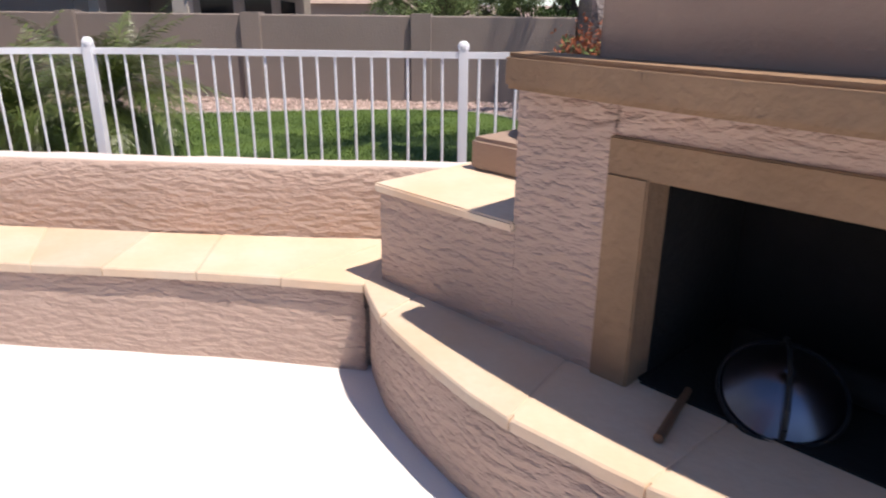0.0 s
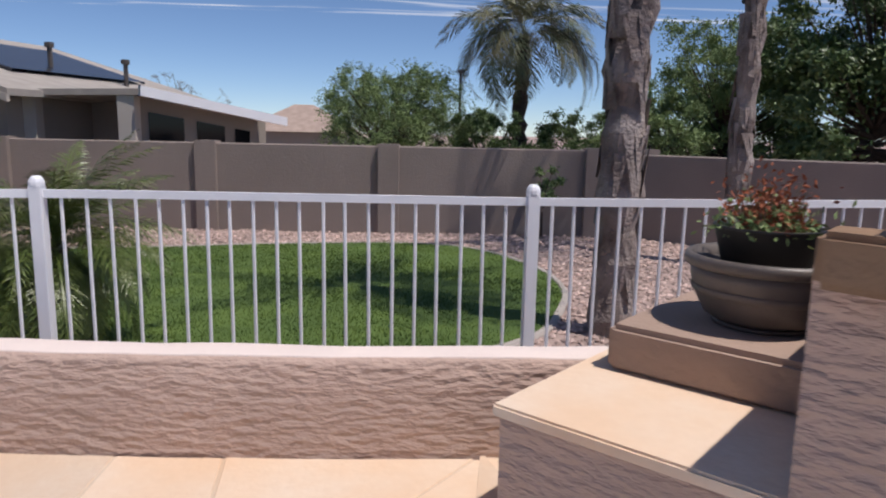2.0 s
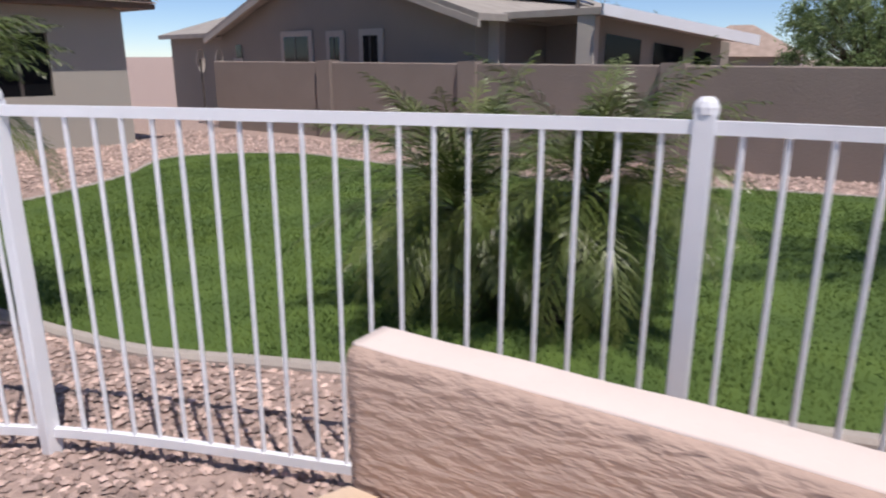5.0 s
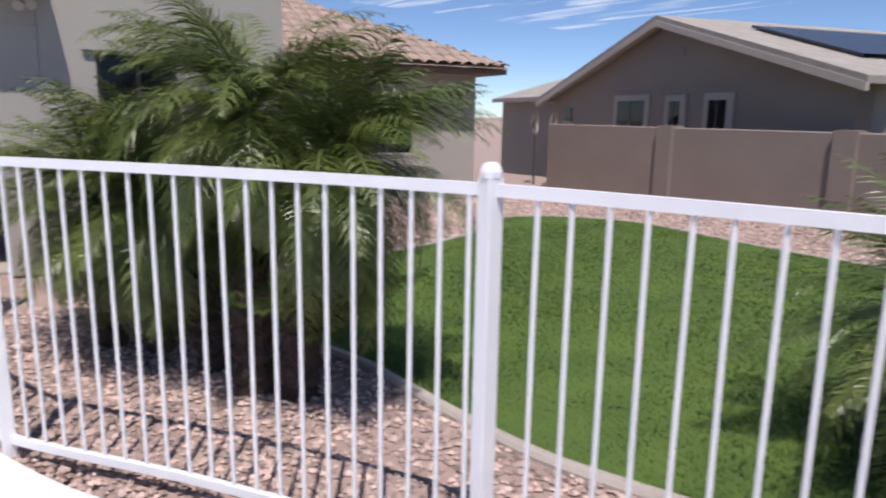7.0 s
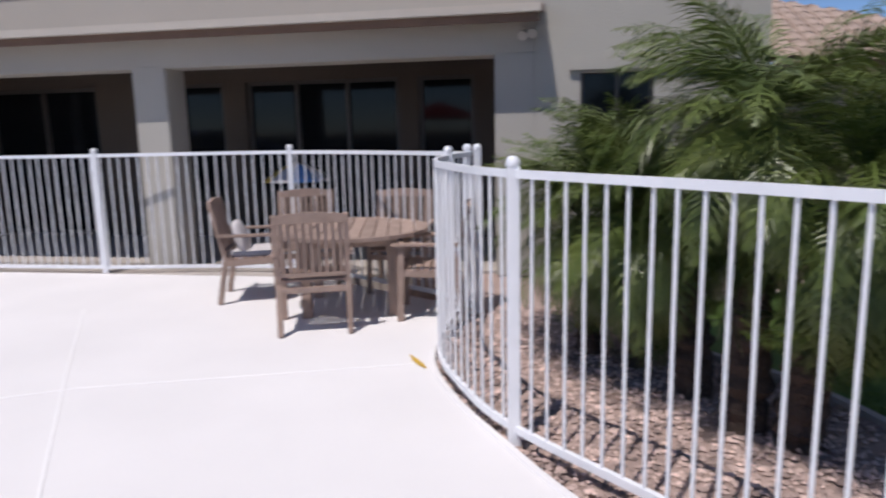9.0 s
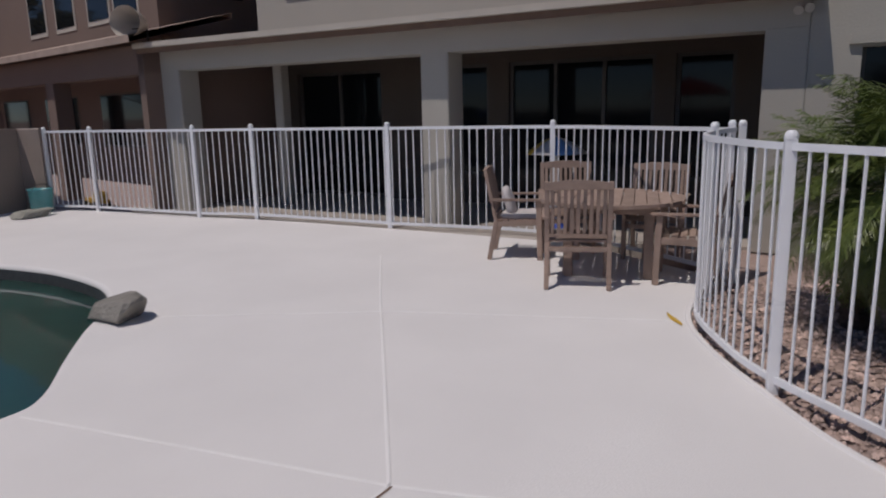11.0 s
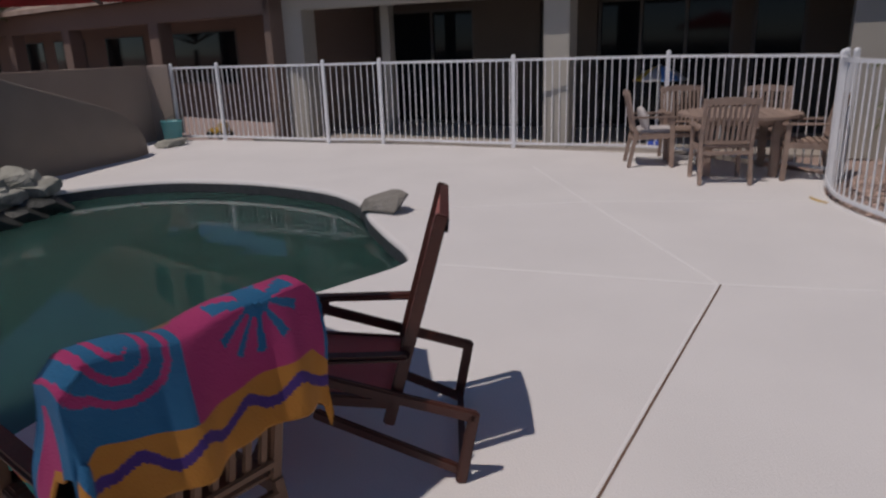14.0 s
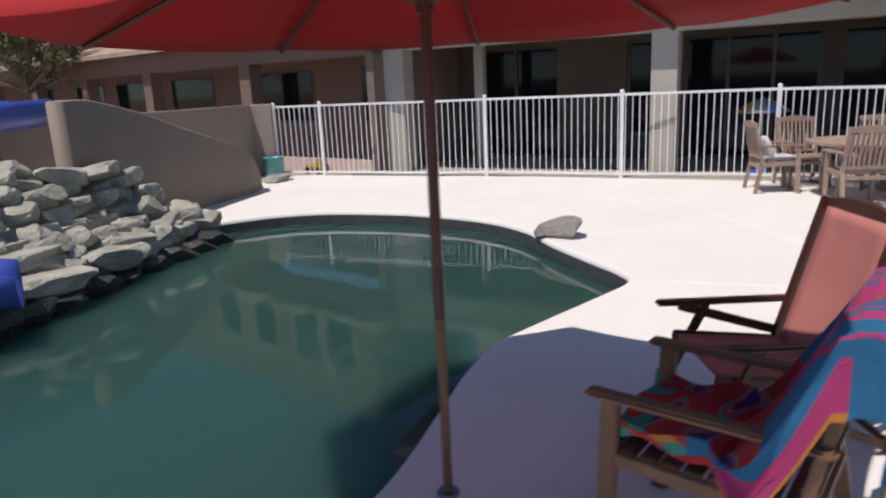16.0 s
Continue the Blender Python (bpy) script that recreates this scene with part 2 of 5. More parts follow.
def band(loops, closed=True, bm=None):
    """Faces between neighbouring lines of 3D points."""
    bm = bm or bmesh.new()
    rows = [[bm.verts.new(p) for p in l] for l in loops]
    k = len(rows[0])
    for a, b in zip(rows, rows[1:]):
        for i in range(k if closed else k - 1):
            bm.faces.new((a[i], a[(i + 1) % k], b[(i + 1) % k], b[i]))
    return bm


area = sum(a.x * b.y - b.x * a.y for a, b in zip(pool_line, pool_line[1:] + pool_line[:1]))
OUT = -1.0 if area > 0 else 1.0
rim = offset_loop(pool_line, OUT * 0.05)
deck_edge = [(p.x, p.y) for p in curb_line] + [(-3.30, 3.40), (-2.3, 3.6), (0.8, 3.6), (3.5, 1.0), (3.5, -9.2), (-12.6, -9.2), (-12.75, -7.3), (-12.36, -4.6), (-11.86, -1.3), (-11.42, 1.0)]
deck = flat(deck_edge, [(p.x, p.y) for p in rim], 0.0, "floor_deck", M_DECK)
tagged(deck, "white coated concrete pool deck with joints", "", "", "structure")
# rounded deck lip, tile band, basin
lip = [[(p.x, p.y, 0.0) for p in rim]]
for q in range(1, 6):
    a = q / 5 * math.pi / 2
    lip.append([(p.x, p.y, -0.05 + 0.05 * math.cos(a)) for p in offset_loop(pool_line, OUT * (0.05 - 0.05 * math.sin(a)))])
setting("pool_coping", band(lip), M_DECK, "rounded white lip of the pool")
setting("pool_tile", band([[(p.x, p.y, z) for p in pool_line] for z in (-0.05, -0.30)]), M_TILE, "dark tile band at the waterline")
bm = band([[(p.x, p.y, -0.30) for p in pool_line], [(p.x, p.y, -0.8) for p in offset_loop(pool_line, -OUT * 0.1)], [(p.x, p.y, -1.3) for p in offset_loop(pool_line, -OUT * 0.35)]])
bm.verts.ensure_lookup_table()
bmesh.ops.triangulate(bm, faces=[bm.faces.new(bm.verts[-len(pool_line):])])
setting("pool_basin", bm, M_POOL, "pool basin of green grey plaster")
M_WATER = bpy.data.materials.new("pool_water")
M_WATER.use_nodes = True
nn, ll = M_WATER.node_tree.nodes, M_WATER.node_tree.links
wb = nn["Principled BSDF"]
wb.inputs["Base Color"].default_value = (0.024, 0.068, 0.060, 1)
wb.inputs["Roughness"].default_value, wb.inputs["IOR"].default_value = 0.04, 1.33
wb.subsurface_method = "BURLEY"          # cloudy green water, light spreads in it
wb.inputs["Subsurface Weight"].default_value, wb.inputs["Subsurface Scale"].default_value = 1.0, 1.0
wb.inputs["Subsurface Radius"].default_value = (0.5, 0.9, 0.9)
wnz, wbp = nn.new("ShaderNodeTexNoise"), nn.new("ShaderNodeBump")
wnz.inputs["Scale"].default_value = 2.2
wbp.inputs["Strength"].default_value, wbp.inputs["Distance"].default_value = 0.12, 0.03
ll.new(nn.new("ShaderNodeTexCoord").outputs["Object"], wnz.inputs["Vector"])
ll.new(wnz.outputs["Fac"], wbp.inputs["Height"])
ll.new(wbp.outputs["Normal"], wb.inputs["Normal"])
bm = bmesh.new()
bmesh.ops.triangulate(bm, faces=[bm.faces.new([bm.verts.new((p.x, p.y, WATER)) for p in pool_line])])
setting("water", bm, M_WATER, "still dark green pool water")
setting("ground", prism([(-900, -900), (900, -900), (900, 900), (-900, 900)], -2.0, -1.45), M_GRAVEL, "open desert ground beyond the walls")


def strip(line, width, z0, z1, name, mat, label):
    """A low kerb along an open plan line."""
    left, right = [], []
    for i, p in enumerate(line):
        t = (line[min(i + 1, len(line) - 1)] - line[max(i - 1, 0)]).normalized()
        n = Vector((-t.y, t.x)) * (width / 2)
        left.append(p + n)
        right.append(p - n)
    f = z0 if callable(z0) else (lambda x, y: z0)
    r = width * 0.25
    rows = [[(p.x, p.y, f(p.x, p.y) - 0.1) for p in left], [(p.x, p.y, f(p.x, p.y) + z1 - r) for p in left],
            [(*(p.lerp(q, 0.2)), f(p.x, p.y) + z1) for p, q in zip(left, right)], [(*(p.lerp(q, 0.8)), f(p.x, p.y) + z1) for p, q in zip(left, right)],
            [(p.x, p.y, f(p.x, p.y) + z1 - r) for p in right], [(p.x, p.y, f(p.x, p.y) - 0.1) for p in right]]
    return setting(name, band(rows, False), mat, label)


strip([p + Vector((0, 0.02)) for p in curb_line], 0.05, 0.0, 0.012, "curb", M_DECK, "narrow white kerb at the edge of the deck")
# joints of the deck
M_SEAL = material("joint_sealant", (0.84, 0.82, 0.815), 0.75, 0.94, 3.0, 60, 0.1)
JOINTS = [[(-2.6, 0.20), (-3.57, 0.49), (-5.32, 1.02)], [(-5.32, 1.02), (-6.68, 0.48), (-8.12, -0.10), (-10.0, -0.82)], [(-5.50, -1.25), (-5.42, -0.2), (-5.32, 1.02), (-5.34, 2.0), (-5.36, 2.8)],
          [(-7.33, -1.75), (-7.88, 0.10), (-8.10, 2.38)]]
for i, pts in enumerate(JOINTS):
    bm = bmesh.new()
    line = [Vector(p) for p in pts]
    rows = [[], [], [], []]
    for k, p in enumerate(line):
        t = (line[min(k + 1, len(line) - 1)] - line[max(k - 1, 0)]).normalized()
        n = Vector((-t.y, t.x))
        for r, (w, z) in zip(rows, ((-0.011, 0.001), (-0.006, 0.005), (0.006, 0.005), (0.011, 0.001))):
            r.append((*(p + n * w), z))
    setting("joint", band(rows, False, bm), M_SEAL, "pale sealed joint in the pool deck")
bm = bmesh.new()
rows = [[], []]
for p in [Vector(q) for q in JOINTS[0]]:
    for r, w in zip(rows, (0.012, 0.026)):
        r.append((p.x - 0.29 * w, p.y + 0.95 * w, 0.0035))
setting("joint_gap", band(rows, False, bm), M_DARKTRIM, "dark open gap beside a deck joint")


def yard_height(x, y):
    t = min(max((y - 4.6) / 9.0, 0.0), 1.0)
    mound = 0.10 * math.exp(-((x - 1.5) / 2.2) ** 2 - ((y - 12.6) / 1.6) ** 2)
    return -0.03 - 0.24 * t * t * (3 - 2 * t) + mound


def in_deck(x, y):
    """How far a place lies on the deck's side of the kerb."""
    if x < -9.6 or x > -3.0:
        return y < 3.6
    best = min(curb_line, key=lambda p: (p.x - x) ** 2)
    return y < best.y - 0.02


bm = bmesh.new()
nx, ny = 150, 90
xs, ys = [-22 + 44 * i / nx for i in range(nx + 1)], [1.8 + 17 * j / ny for j in range(ny + 1)]
grid = [[bm.verts.new((x, y, yard_height(x, y) + 0.02 * noise.noise((x * 2, y * 2, 0)) - (0.25 if in_deck(x, y - 0.1) else 0.0))) for y in ys] for x in xs]
for i in range(nx):
    for j in range(ny):
        bm.faces.new((grid[i][j], grid[i + 1][j], grid[i + 1][j + 1], grid[i][j + 1]))
setting("ground_gravel", bm, M_GRAVEL, "pink gravel bed")
setting("ground_south", prism([(-30, -40), (30, -40), (30, 3.0), (-30, 3.0)], -1.46, -1.4), M_GRAVEL, "gravel ground below the deck")
LAWN = [(-12.3, 11.4), (-10.9, 13.0), (-8.0, 12.6), (-5.2, 12.6), (-2.4, 13.2), (-0.4, 13.1), (0.8, 12.2), (1.5, 10.8), (1.55, 9.4), (1.2, 8.1), (0.6, 6.9), (-0.8, 6.0), (-2.5, 5.6), (-3.55, 5.38), (-4.35, 5.18), (-5.15, 4.93), (-5.75, 4.87), (-6.45, 4.87), (-6.95, 4.86), (-7.55, 4.71), (-8.1, 4.40), (-8.6, 4.25), (-9.3, 4.6), (-9.7, 5.6), (-10.2, 7.5), (-11, 9.3)]
lawn_line = smooth_curve(LAWN, 5, True)
bm = bmesh.new()
bmesh.ops.triangulate(bm, faces=[bm.faces.new([bm.verts.new((p.x, p.y, 0)) for p in lawn_line])])
bmesh.ops.subdivide_edges(bm, edges=bm.edges[:], cuts=4, use_grid_fill=True)
for v in bm.verts:
    v.co.z = yard_height(v.co.x, v.co.y) + 0.035 + 0.02 * noise.noise((v.co.x * 0.9, v.co.y * 0.9, 3))
setting("lawn", bm, M_SOIL, "green lawn")
strip(lawn_line + lawn_line[:1], 0.09, yard_height, 0.05, "lawn_edging", M_CONC, "low concrete edging round the lawn")

# ---- bench, stem wall, fireplace ----
E1, E2 = Vector((0.7071, -0.7071)), Vector((0.7071, 0.7071))
FO = Vector((-0.29, 3.07))
FM = Matrix.Translation((FO.x, FO.y, 0)) @ Matrix(((E1.x, E2.x, 0, 0), (E1.y, E2.y, 0, 0), (0, 0, 1, 0), (0, 0, 0, 1)))
STEM_F = [(-3.06, 3.86), (-2.60, 3.83), (-2.10, 3.79), (-1.55, 3.74), (-0.75, 3.69), (0.05, 3.66), (0.6, 3.66)]
stem_line = smooth_curve(STEM_F, 8)


def worn_wall(line, width, z0, z1, name, mat, label, r=0.035):
    """A plastered wall along a line, with rounded top edges, rounded end and a slightly uneven face."""
    rows = []
    prof = [(0, z0), (0, z0 + (z1 - z0) * 0.35), (0, z0 + (z1 - z0) * 0.7), (0, z1 - r), (r * 0.3, z1 - r * 0.3), (r, z1), (width - r, z1), (width - r * 0.3, z1 - r * 0.3), (width, z1 - r), (width, z0)]
    for d, z in prof:
        row = []
        for i, p in enumerate(line):
            t = (line[min(i + 1, len(line) - 1)] - line[max(i - 1, 0)]).normalized()
            n = Vector((-t.y, t.x))
            wob = 0.012 * noise.noise((p.x * 2.5, p.y * 2.5 + d * 3, z * 4))
            row.append((*(p + n * (d + wob)), z + (0.006 * noise.noise((p.x * 4, d * 9, 1)) if z > z0 else 0)))
        rows.append(row)
    bm = band(rows, False)
    bm.verts.ensure_lookup_table()
    k = len(line)
    for j in (0, k - 1):
        bm.faces.new([bm.verts[i * k + j] for i in range(len(prof))])
    return smooth(setting(name, bm, mat, label))


worn_wall(stem_line, 0.20, 0.3, 0.88, "wall_stem", M_STUCCO, "low tan stucco garden wall behind the bench")
# thin added strip that brightens the wall top as if sunlit
cop = worn_wall([p + Vector((0, 0.028)) for p in stem_line], 0.145, 0.855, 0.884, "wall_stem_coping", M_SUNLIT_TOP, "smooth top of the garden wall with sunlight painted into its colour", 0.006)
setting("wall_stem_foot", prism([(p.x, p.y + 0.02) for p in stem_line] + [(p.x, p.y + 0.19) for p in stem_line[::-1]], -0.25, 0.4), M_STUCCO)
BENCH_F = [(-3.32, 3.40), (-2.45, 3.27), (-1.60, 3.20), (-1.00, 3.14), (-0.38, 3.04)]
bench_front = smooth_curve(BENCH_F, 6)
worn_wall([Vector((p.x, p.y)) for p in bench_front], 0.3, -0.1, 0.432, "wall_bench", M_STUCCO, "low tan stucco face of a garden bench", 0.01)
setting("bench_core", prism([(p.x, p.y + 0.05) for p in bench_front] + [(p.x, p.y) for p in stem_line[::-1]], -0.1, 0.425), M_STUCCO)
HEARTH = [(-0.38, 3.03), (-0.31, 2.80), (-0.20, 2.54), (0.13, 2.03), (0.38, 1.78), (0.64, 1.56), (1.1, 1.3), (1.8, 1.1), (2.5, 1.1)]
hearth_line = smooth_curve(HEARTH, 6)
hearth_back = [(2.6, 1.9), (1.2, 3.4), (0.3, 3.72), (-0.25, 3.75)]
worn_wall([p + Vector((0.025, 0.02)) for p in hearth_line], 0.2, -0.1, 0.432, "wall_hearth", M_STUCCO, "curved tan stucco face of the hearth", 0.01)
setting("hearth_core", prism([(p.x + 0.10, p.y + 0.08) for p in hearth_line] + hearth_back, -0.1, 0.425), M_SMOOTH)


def stone_slab(name, quad, z0, z1, parent, gap=0.006):
    """One flagstone over a plan polygon, shrunk by a joint, with a worn upper edge."""
    c = sum((Vector(q) for q in quad), Vector((0, 0))) / len(quad)
    ins = [Vector(q) + (c - Vector(q)).normalized() * gap for q in quad]
    top = [p + (c - p).normalized() * 0.008 for p in ins]
    dz = random.uniform(-0.002, 0.002)
    rows = [[(p.x, p.y, z0) for p in ins], [(p.x, p.y, z1 - 0.008 + dz) for p in ins], [(p.x, p.y, z1 + dz) for p in top]]
    bm = band(rows)
    bm.verts.ensure_lookup_table()
    k = len(quad)
    bmesh.ops.triangulate(bm, faces=[bm.faces.new(bm.verts[2 * k:])])
    return part(name, bm, M_FLAG, parent)


def paved(name, front_line, back_line, cuts, z0, z1, label):
    """Flagstones between two lines, cut across at uneven places."""
    top = thing(name, label, "", kind="structure")

    def at(line, t):
        f = min(max(t, 0), 1) * (len(line) - 1)
        i = min(int(f), len(line) - 2)
        return line[i].lerp(line[i + 1], f - i)
    for (a0, a1), (b0, b1) in zip(cuts, cuts[1:]):
        m = 4
        quad = [at(front_line, a0 + (b0 - a0) * q / m) for q in range(m + 1)] + [at(back_line, b1 + (a1 - b1) * q / m) for q in range(m + 1)]
        stone_slab("flagstone", quad, z0, z1, top)
    return top


paved("bench_top", [p + Vector((0, -0.03)) for p in bench_front], [p + Vector((0, -0.004)) for p in stem_line[:-5]], [(0, 0), (0.14, 0.2), (0.36, 0.30), (0.47, 0.52), (0.66, 0.63), (0.83, 0.85), (1, 1)], 0.433, 0.480, "flagstone bench top of warm sandstone")
setting("bench_mortar", prism([(p.x, p.y - 0.02) for p in bench_front] + [(p.x, p.y - 0.01) for p in stem_line[::-1]], 0.43, 0.475), M_FLAG)
inner = smooth_curve([(-0.25, 3.74), (-0.1, 3.3), (0.3, 2.8), (0.75, 2.4), (1.1, 2.25), (1.5, 2.1), (2.0, 1.95), (2.6, 1.9)], 6)
paved("hearth_top", hearth_line, inner, [(0, 0), (0.2, 0.2), (0.42, 0.38), (0.6, 0.62), (0.8, 0.8), (1, 1)], 0.433, 0.481, "flagstone hearth top of warm sandstone")
setting("hearth_mortar", prism([(p.x + 0.03, p.y + 0.02) for p in hearth_line] + hearth_back, 0.43, 0.476), M_FLAG)


def block(name, x0, x1, y0, y1, z0, z1, mat, parent=None, label="", bev=0.02):
    ob = part(name, boxed(x0, x1, y0, y1, z0, z1, FM, bev), mat, parent, label)
    return ob


fire = thing("fireplace", "tan stucco outdoor fireplace with a sandstone mantel and stepped side", "fireplace")
block("step", 0, 0.80, 0.0, 1.25, 0.47, 0.915, M_STUCCO, fire, "", 0.0)
block("step_cap", -0.02, 0.80, -0.02, 1.27, 0.915, 0.955, M_FLAG, fire, "flagstone cap of the low step", 0.008)
block("step", 0.08, 0.80, 0.5, 1.25, 0.95, 1.115, M_SMOOTH, fire)
block("wall", 0.79, 1.20, 0.0015, 1.25, 0.45, 1.46, M_STUCCO, fire, "", 0.0)
block("wall", 2.62, 3.1, 0, 1.25, 0.45, 1.46, M_STUCCO, fire)
block("lintel", 1.19, 2.63, 0.0015, 1.25, 1.32, 1.46, M_STUCCO, fire, "", 0.0)
block("surround", 1.18, 1.33, -0.012, 0.14, 0.475, 1.215, M_CAP, fire, "flat sandstone surround", 0.006)
block("surround", 2.49, 2.63, -0.012, 0.14, 0.475, 1.215, M_CAP, fire, "flat sandstone surround", 0.006)
block("surround", 1.18, 2.63, -0.012, 0.14, 1.21, 1.335, M_CAP, fire, "flat sandstone surround", 0.006)
block("firebox", 1.3, 2.5, 0.75, 0.95, 0.45, 1.3, M_SOOT_AND_SHADE, fire, "sooty firebox back")
block("firebox_side", 1.2, 1.335, 0.13, 0.95, 0.45, 1.34, M_SOOT_AND_SHADE, fire, "", 0.0)
block("firebox_side", 2.485, 2.62, 0.13, 0.95, 0.45, 1.34, M_SOOT_AND_SHADE, fire, "", 0.0)
block("firebox_top", 1.3, 2.5, 0.13, 0.95, 1.2, 1.34, M_SOOT_AND_SHADE, fire, "", 0.0)
block("firebox_floor", 1.33, 2.49, 0.05, 0.8, 0.47, 0.486, M_SOOT_AND_SHADE, fire)
bow = [(0.81 + 2.37 * i / 14, -0.115 - 0.11 * math.sin(math.pi * min(1, i / 14))) for i in range(15)]
bm = prism([(FO + E1 * a + E2 * b)[:] for a, b in bow + [(3.18, 0.03), (0.81, 0.03)]], 1.455, 1.572)
bmesh.ops.bevel(bm, geom=[e for e in bm.edges if len(e.link_faces) == 2 and e.calc_face_angle(0) > 0.6], offset=0.016, segments=2, affect="EDGES")
part("mantel", bm, M_CAP, fire, "thick bowed sandstone mantel")
block("chimney", 1.12, 2.85, -0.035, 1.2, 1.45, 1.88, M_SMOOTH, fire)
block("chimney_cap", 1.07, 2.91, -0.09, 1.26, 1.872, 1.965, M_CAP, fire, "sandstone cap slab", 0.015)

# ---- fence ----

def picket_mesh():
    bm = bmesh.new()
    rod(bm, (0, 0, 0.075), (0, 0, 1.40), 0.0092, n=6)
    return mesh_of("picket", bm, M_WHITE)


def post_mesh():
    bm = boxed(-0.031, 0.031, -0.031, 0.031, -0.12, 1.45, None, 0.004)
    rows = [(0.037, 1.448), (0.037, 1.468), (0.031, 1.484), (0.018, 1.497)]
    rings = [[bm.verts.new((r * math.cos(a * math.pi / 5), r * math.sin(a * math.pi / 5), z)) for a in range(10)] for r, z in rows]
    for a, b in zip(rings, rings[1:]):
        for i in range(10):
            bm.faces.new((a[i], a[(i + 1) % 10], b[(i + 1) % 10], b[i]))
    bm.faces.new(rings[-1])
    return mesh_of("post", bm, M_WHITE)


PICKET, POST = picket_mesh(), post_mesh()


def fence_run(pts, posts, label):
    line = smooth_curve(pts, 8)
    f = thing("fence", label, "fence", group="pool fence panels")
    spots = [Vector(p) for p in posts]
    for p in along(line, 0.116):
        if min((p - q).length for q in spots) > 0.05:
            ob = new("picket", PICKET)
            ob.location, ob.parent = (p.x, p.y, 0), f
            ob.rotation_euler = (random.uniform(-0.004, 0.004), random.uniform(-0.004, 0.004), 0)
    for z in (0.075, 1.41):
        rows = [[], [], [], []]
        for i, p in enumerate(line):
            t = (line[min(i + 1, len(line) - 1)] - line[max(i - 1, 0)]).normalized()
            n = Vector((-t.y, t.x)) * 0.014
            for r, (s, h) in zip(rows, ((-1, -0.02), (-1, 0.02), (1, 0.02), (1, -0.02))):
                r.append((p.x + n.x * s, p.y + n.y * s, z + h))
        part("rail", band(rows + rows[:1], False), M_WHITE, f)
    for p in spots:
        ob = new("post", POST)
        ob.location, ob.parent = (p.x, p.y, 0), f
    return f


fence_run(FENCE_W, FENCE_W, "straight white metal pool fence in front of the patio")
fence_run(FENCE_N, [FENCE_N[i] for i in (1, 4, 6, 8, 10, 12)] + [(-9.52, 2.93)], "curved white metal pool fence between deck and garden")

# ---- garden wall ----
WA, WB = Vector((-16.0, 16.17)), Vector((4.15, 14.29))
wd = (WB - WA).normalized()
wnorm = Vector((-wd.y, wd.x))


def wall_run(name, a, b, top, low, label, thick=0.2):
    d = (b - a).normalized()
    n = Vector((-d.y, d.x)) * thick
    bm = bmesh.new()
    m = max(2, int((b - a).length / 0.4))
    rows = []
    for off, z in ((0, low), (0, low * 0.5 + top * 0.5), (0, top - 0.02), (0.02, top), (thick - 0.02, top), (thick, top - 0.02), (thick, low)):
        rows.append([(*(a.lerp(b, i / m) + Vector((-d.y, d.x)) * (off + 0.012 * noise.noise((i * 0.7, z * 3, 5)))), z) for i in range(m + 1)])
    bm = band(rows, False, bm)
    bm.verts.ensure_lookup_table()
    for j in (0, m):
        bm.faces.new([bm.verts[i * (m + 1) + j] for i in range(7)])
    return setting(name, bm, M_BLOCK, label)


wall_run("wall_north", WA, WB, 1.46, -1.5, "rendered grey brown block garden wall")
WC = WB + Vector((0.766, -0.643)) * 16          # the wall turns here
wall_run("wall_north_low", WB, WC, 1.40, -1.5, "lower stretch of the grey brown garden wall")
wall_run("wall_east", WC, Vector((19.0, -20.0)), 1.40, -1.5, "grey brown garden wall")
for x in (-12.35, -8.5, -4.42, -0.84, 3.2, 4.2):
    t = (x - WA.x) / (WB.x - WA.x)
    p = WA.lerp(WB, t)
    m = Matrix.Translation((p.x, p.y, 0)) @ Matrix.Rotation(math.atan2(wd.y, wd.x), 4, "Z")
    setting("pilaster", boxed(0.0, 0.42, -0.09, 0.29, -1.5, 1.50, m, 0.012), M_BLOCK, "shallow block pilaster of the garden wall")

# ---- own house ----
house = thing("house", "two storey cream stucco house with a covered patio", "house", HM)


def hbox(name, x0, x1, y0, y1, z0, z1, mat, label="", bev=0.0, parent=None):
    return part(name, boxed(x0, x1, y0, y1, z0, z1, None, bev), mat, parent or house, label)


# rear walls and ceiling hold the patio shade in their colour
hbox("wall", -5.6, -4.42, 2.6, 2.8, -0.1, 2.9, M_PATIO_SHADE)
hbox("wall", -2.4, -0.95, 2.6, 2.8, -0.1, 2.9, M_PATIO_SHADE)
hbox("wall", -0.2, 0.18, 2.6, 2.8, -0.1, 2.9, M_PATIO_SHADE)
hbox("wall", 2.6, 2.9, 2.6, 2.8, -0.1, 2.9, M_PATIO_SHADE)
hbox("wall", 3.74, 4.4, 2.6, 2.8, -0.1, 2.9, M_PATIO_SHADE)
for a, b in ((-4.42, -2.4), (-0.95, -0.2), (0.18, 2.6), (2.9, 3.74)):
    hbox("wall", a, b, 2.602, 2.798, 2.40, 2.9, M_PATIO_SHADE)
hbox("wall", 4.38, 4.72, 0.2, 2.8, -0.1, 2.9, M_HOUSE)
hbox("wall", -5.6, -5.4, 0.45, 2.8, -0.1, 2.9, M_PATIO_SHADE)
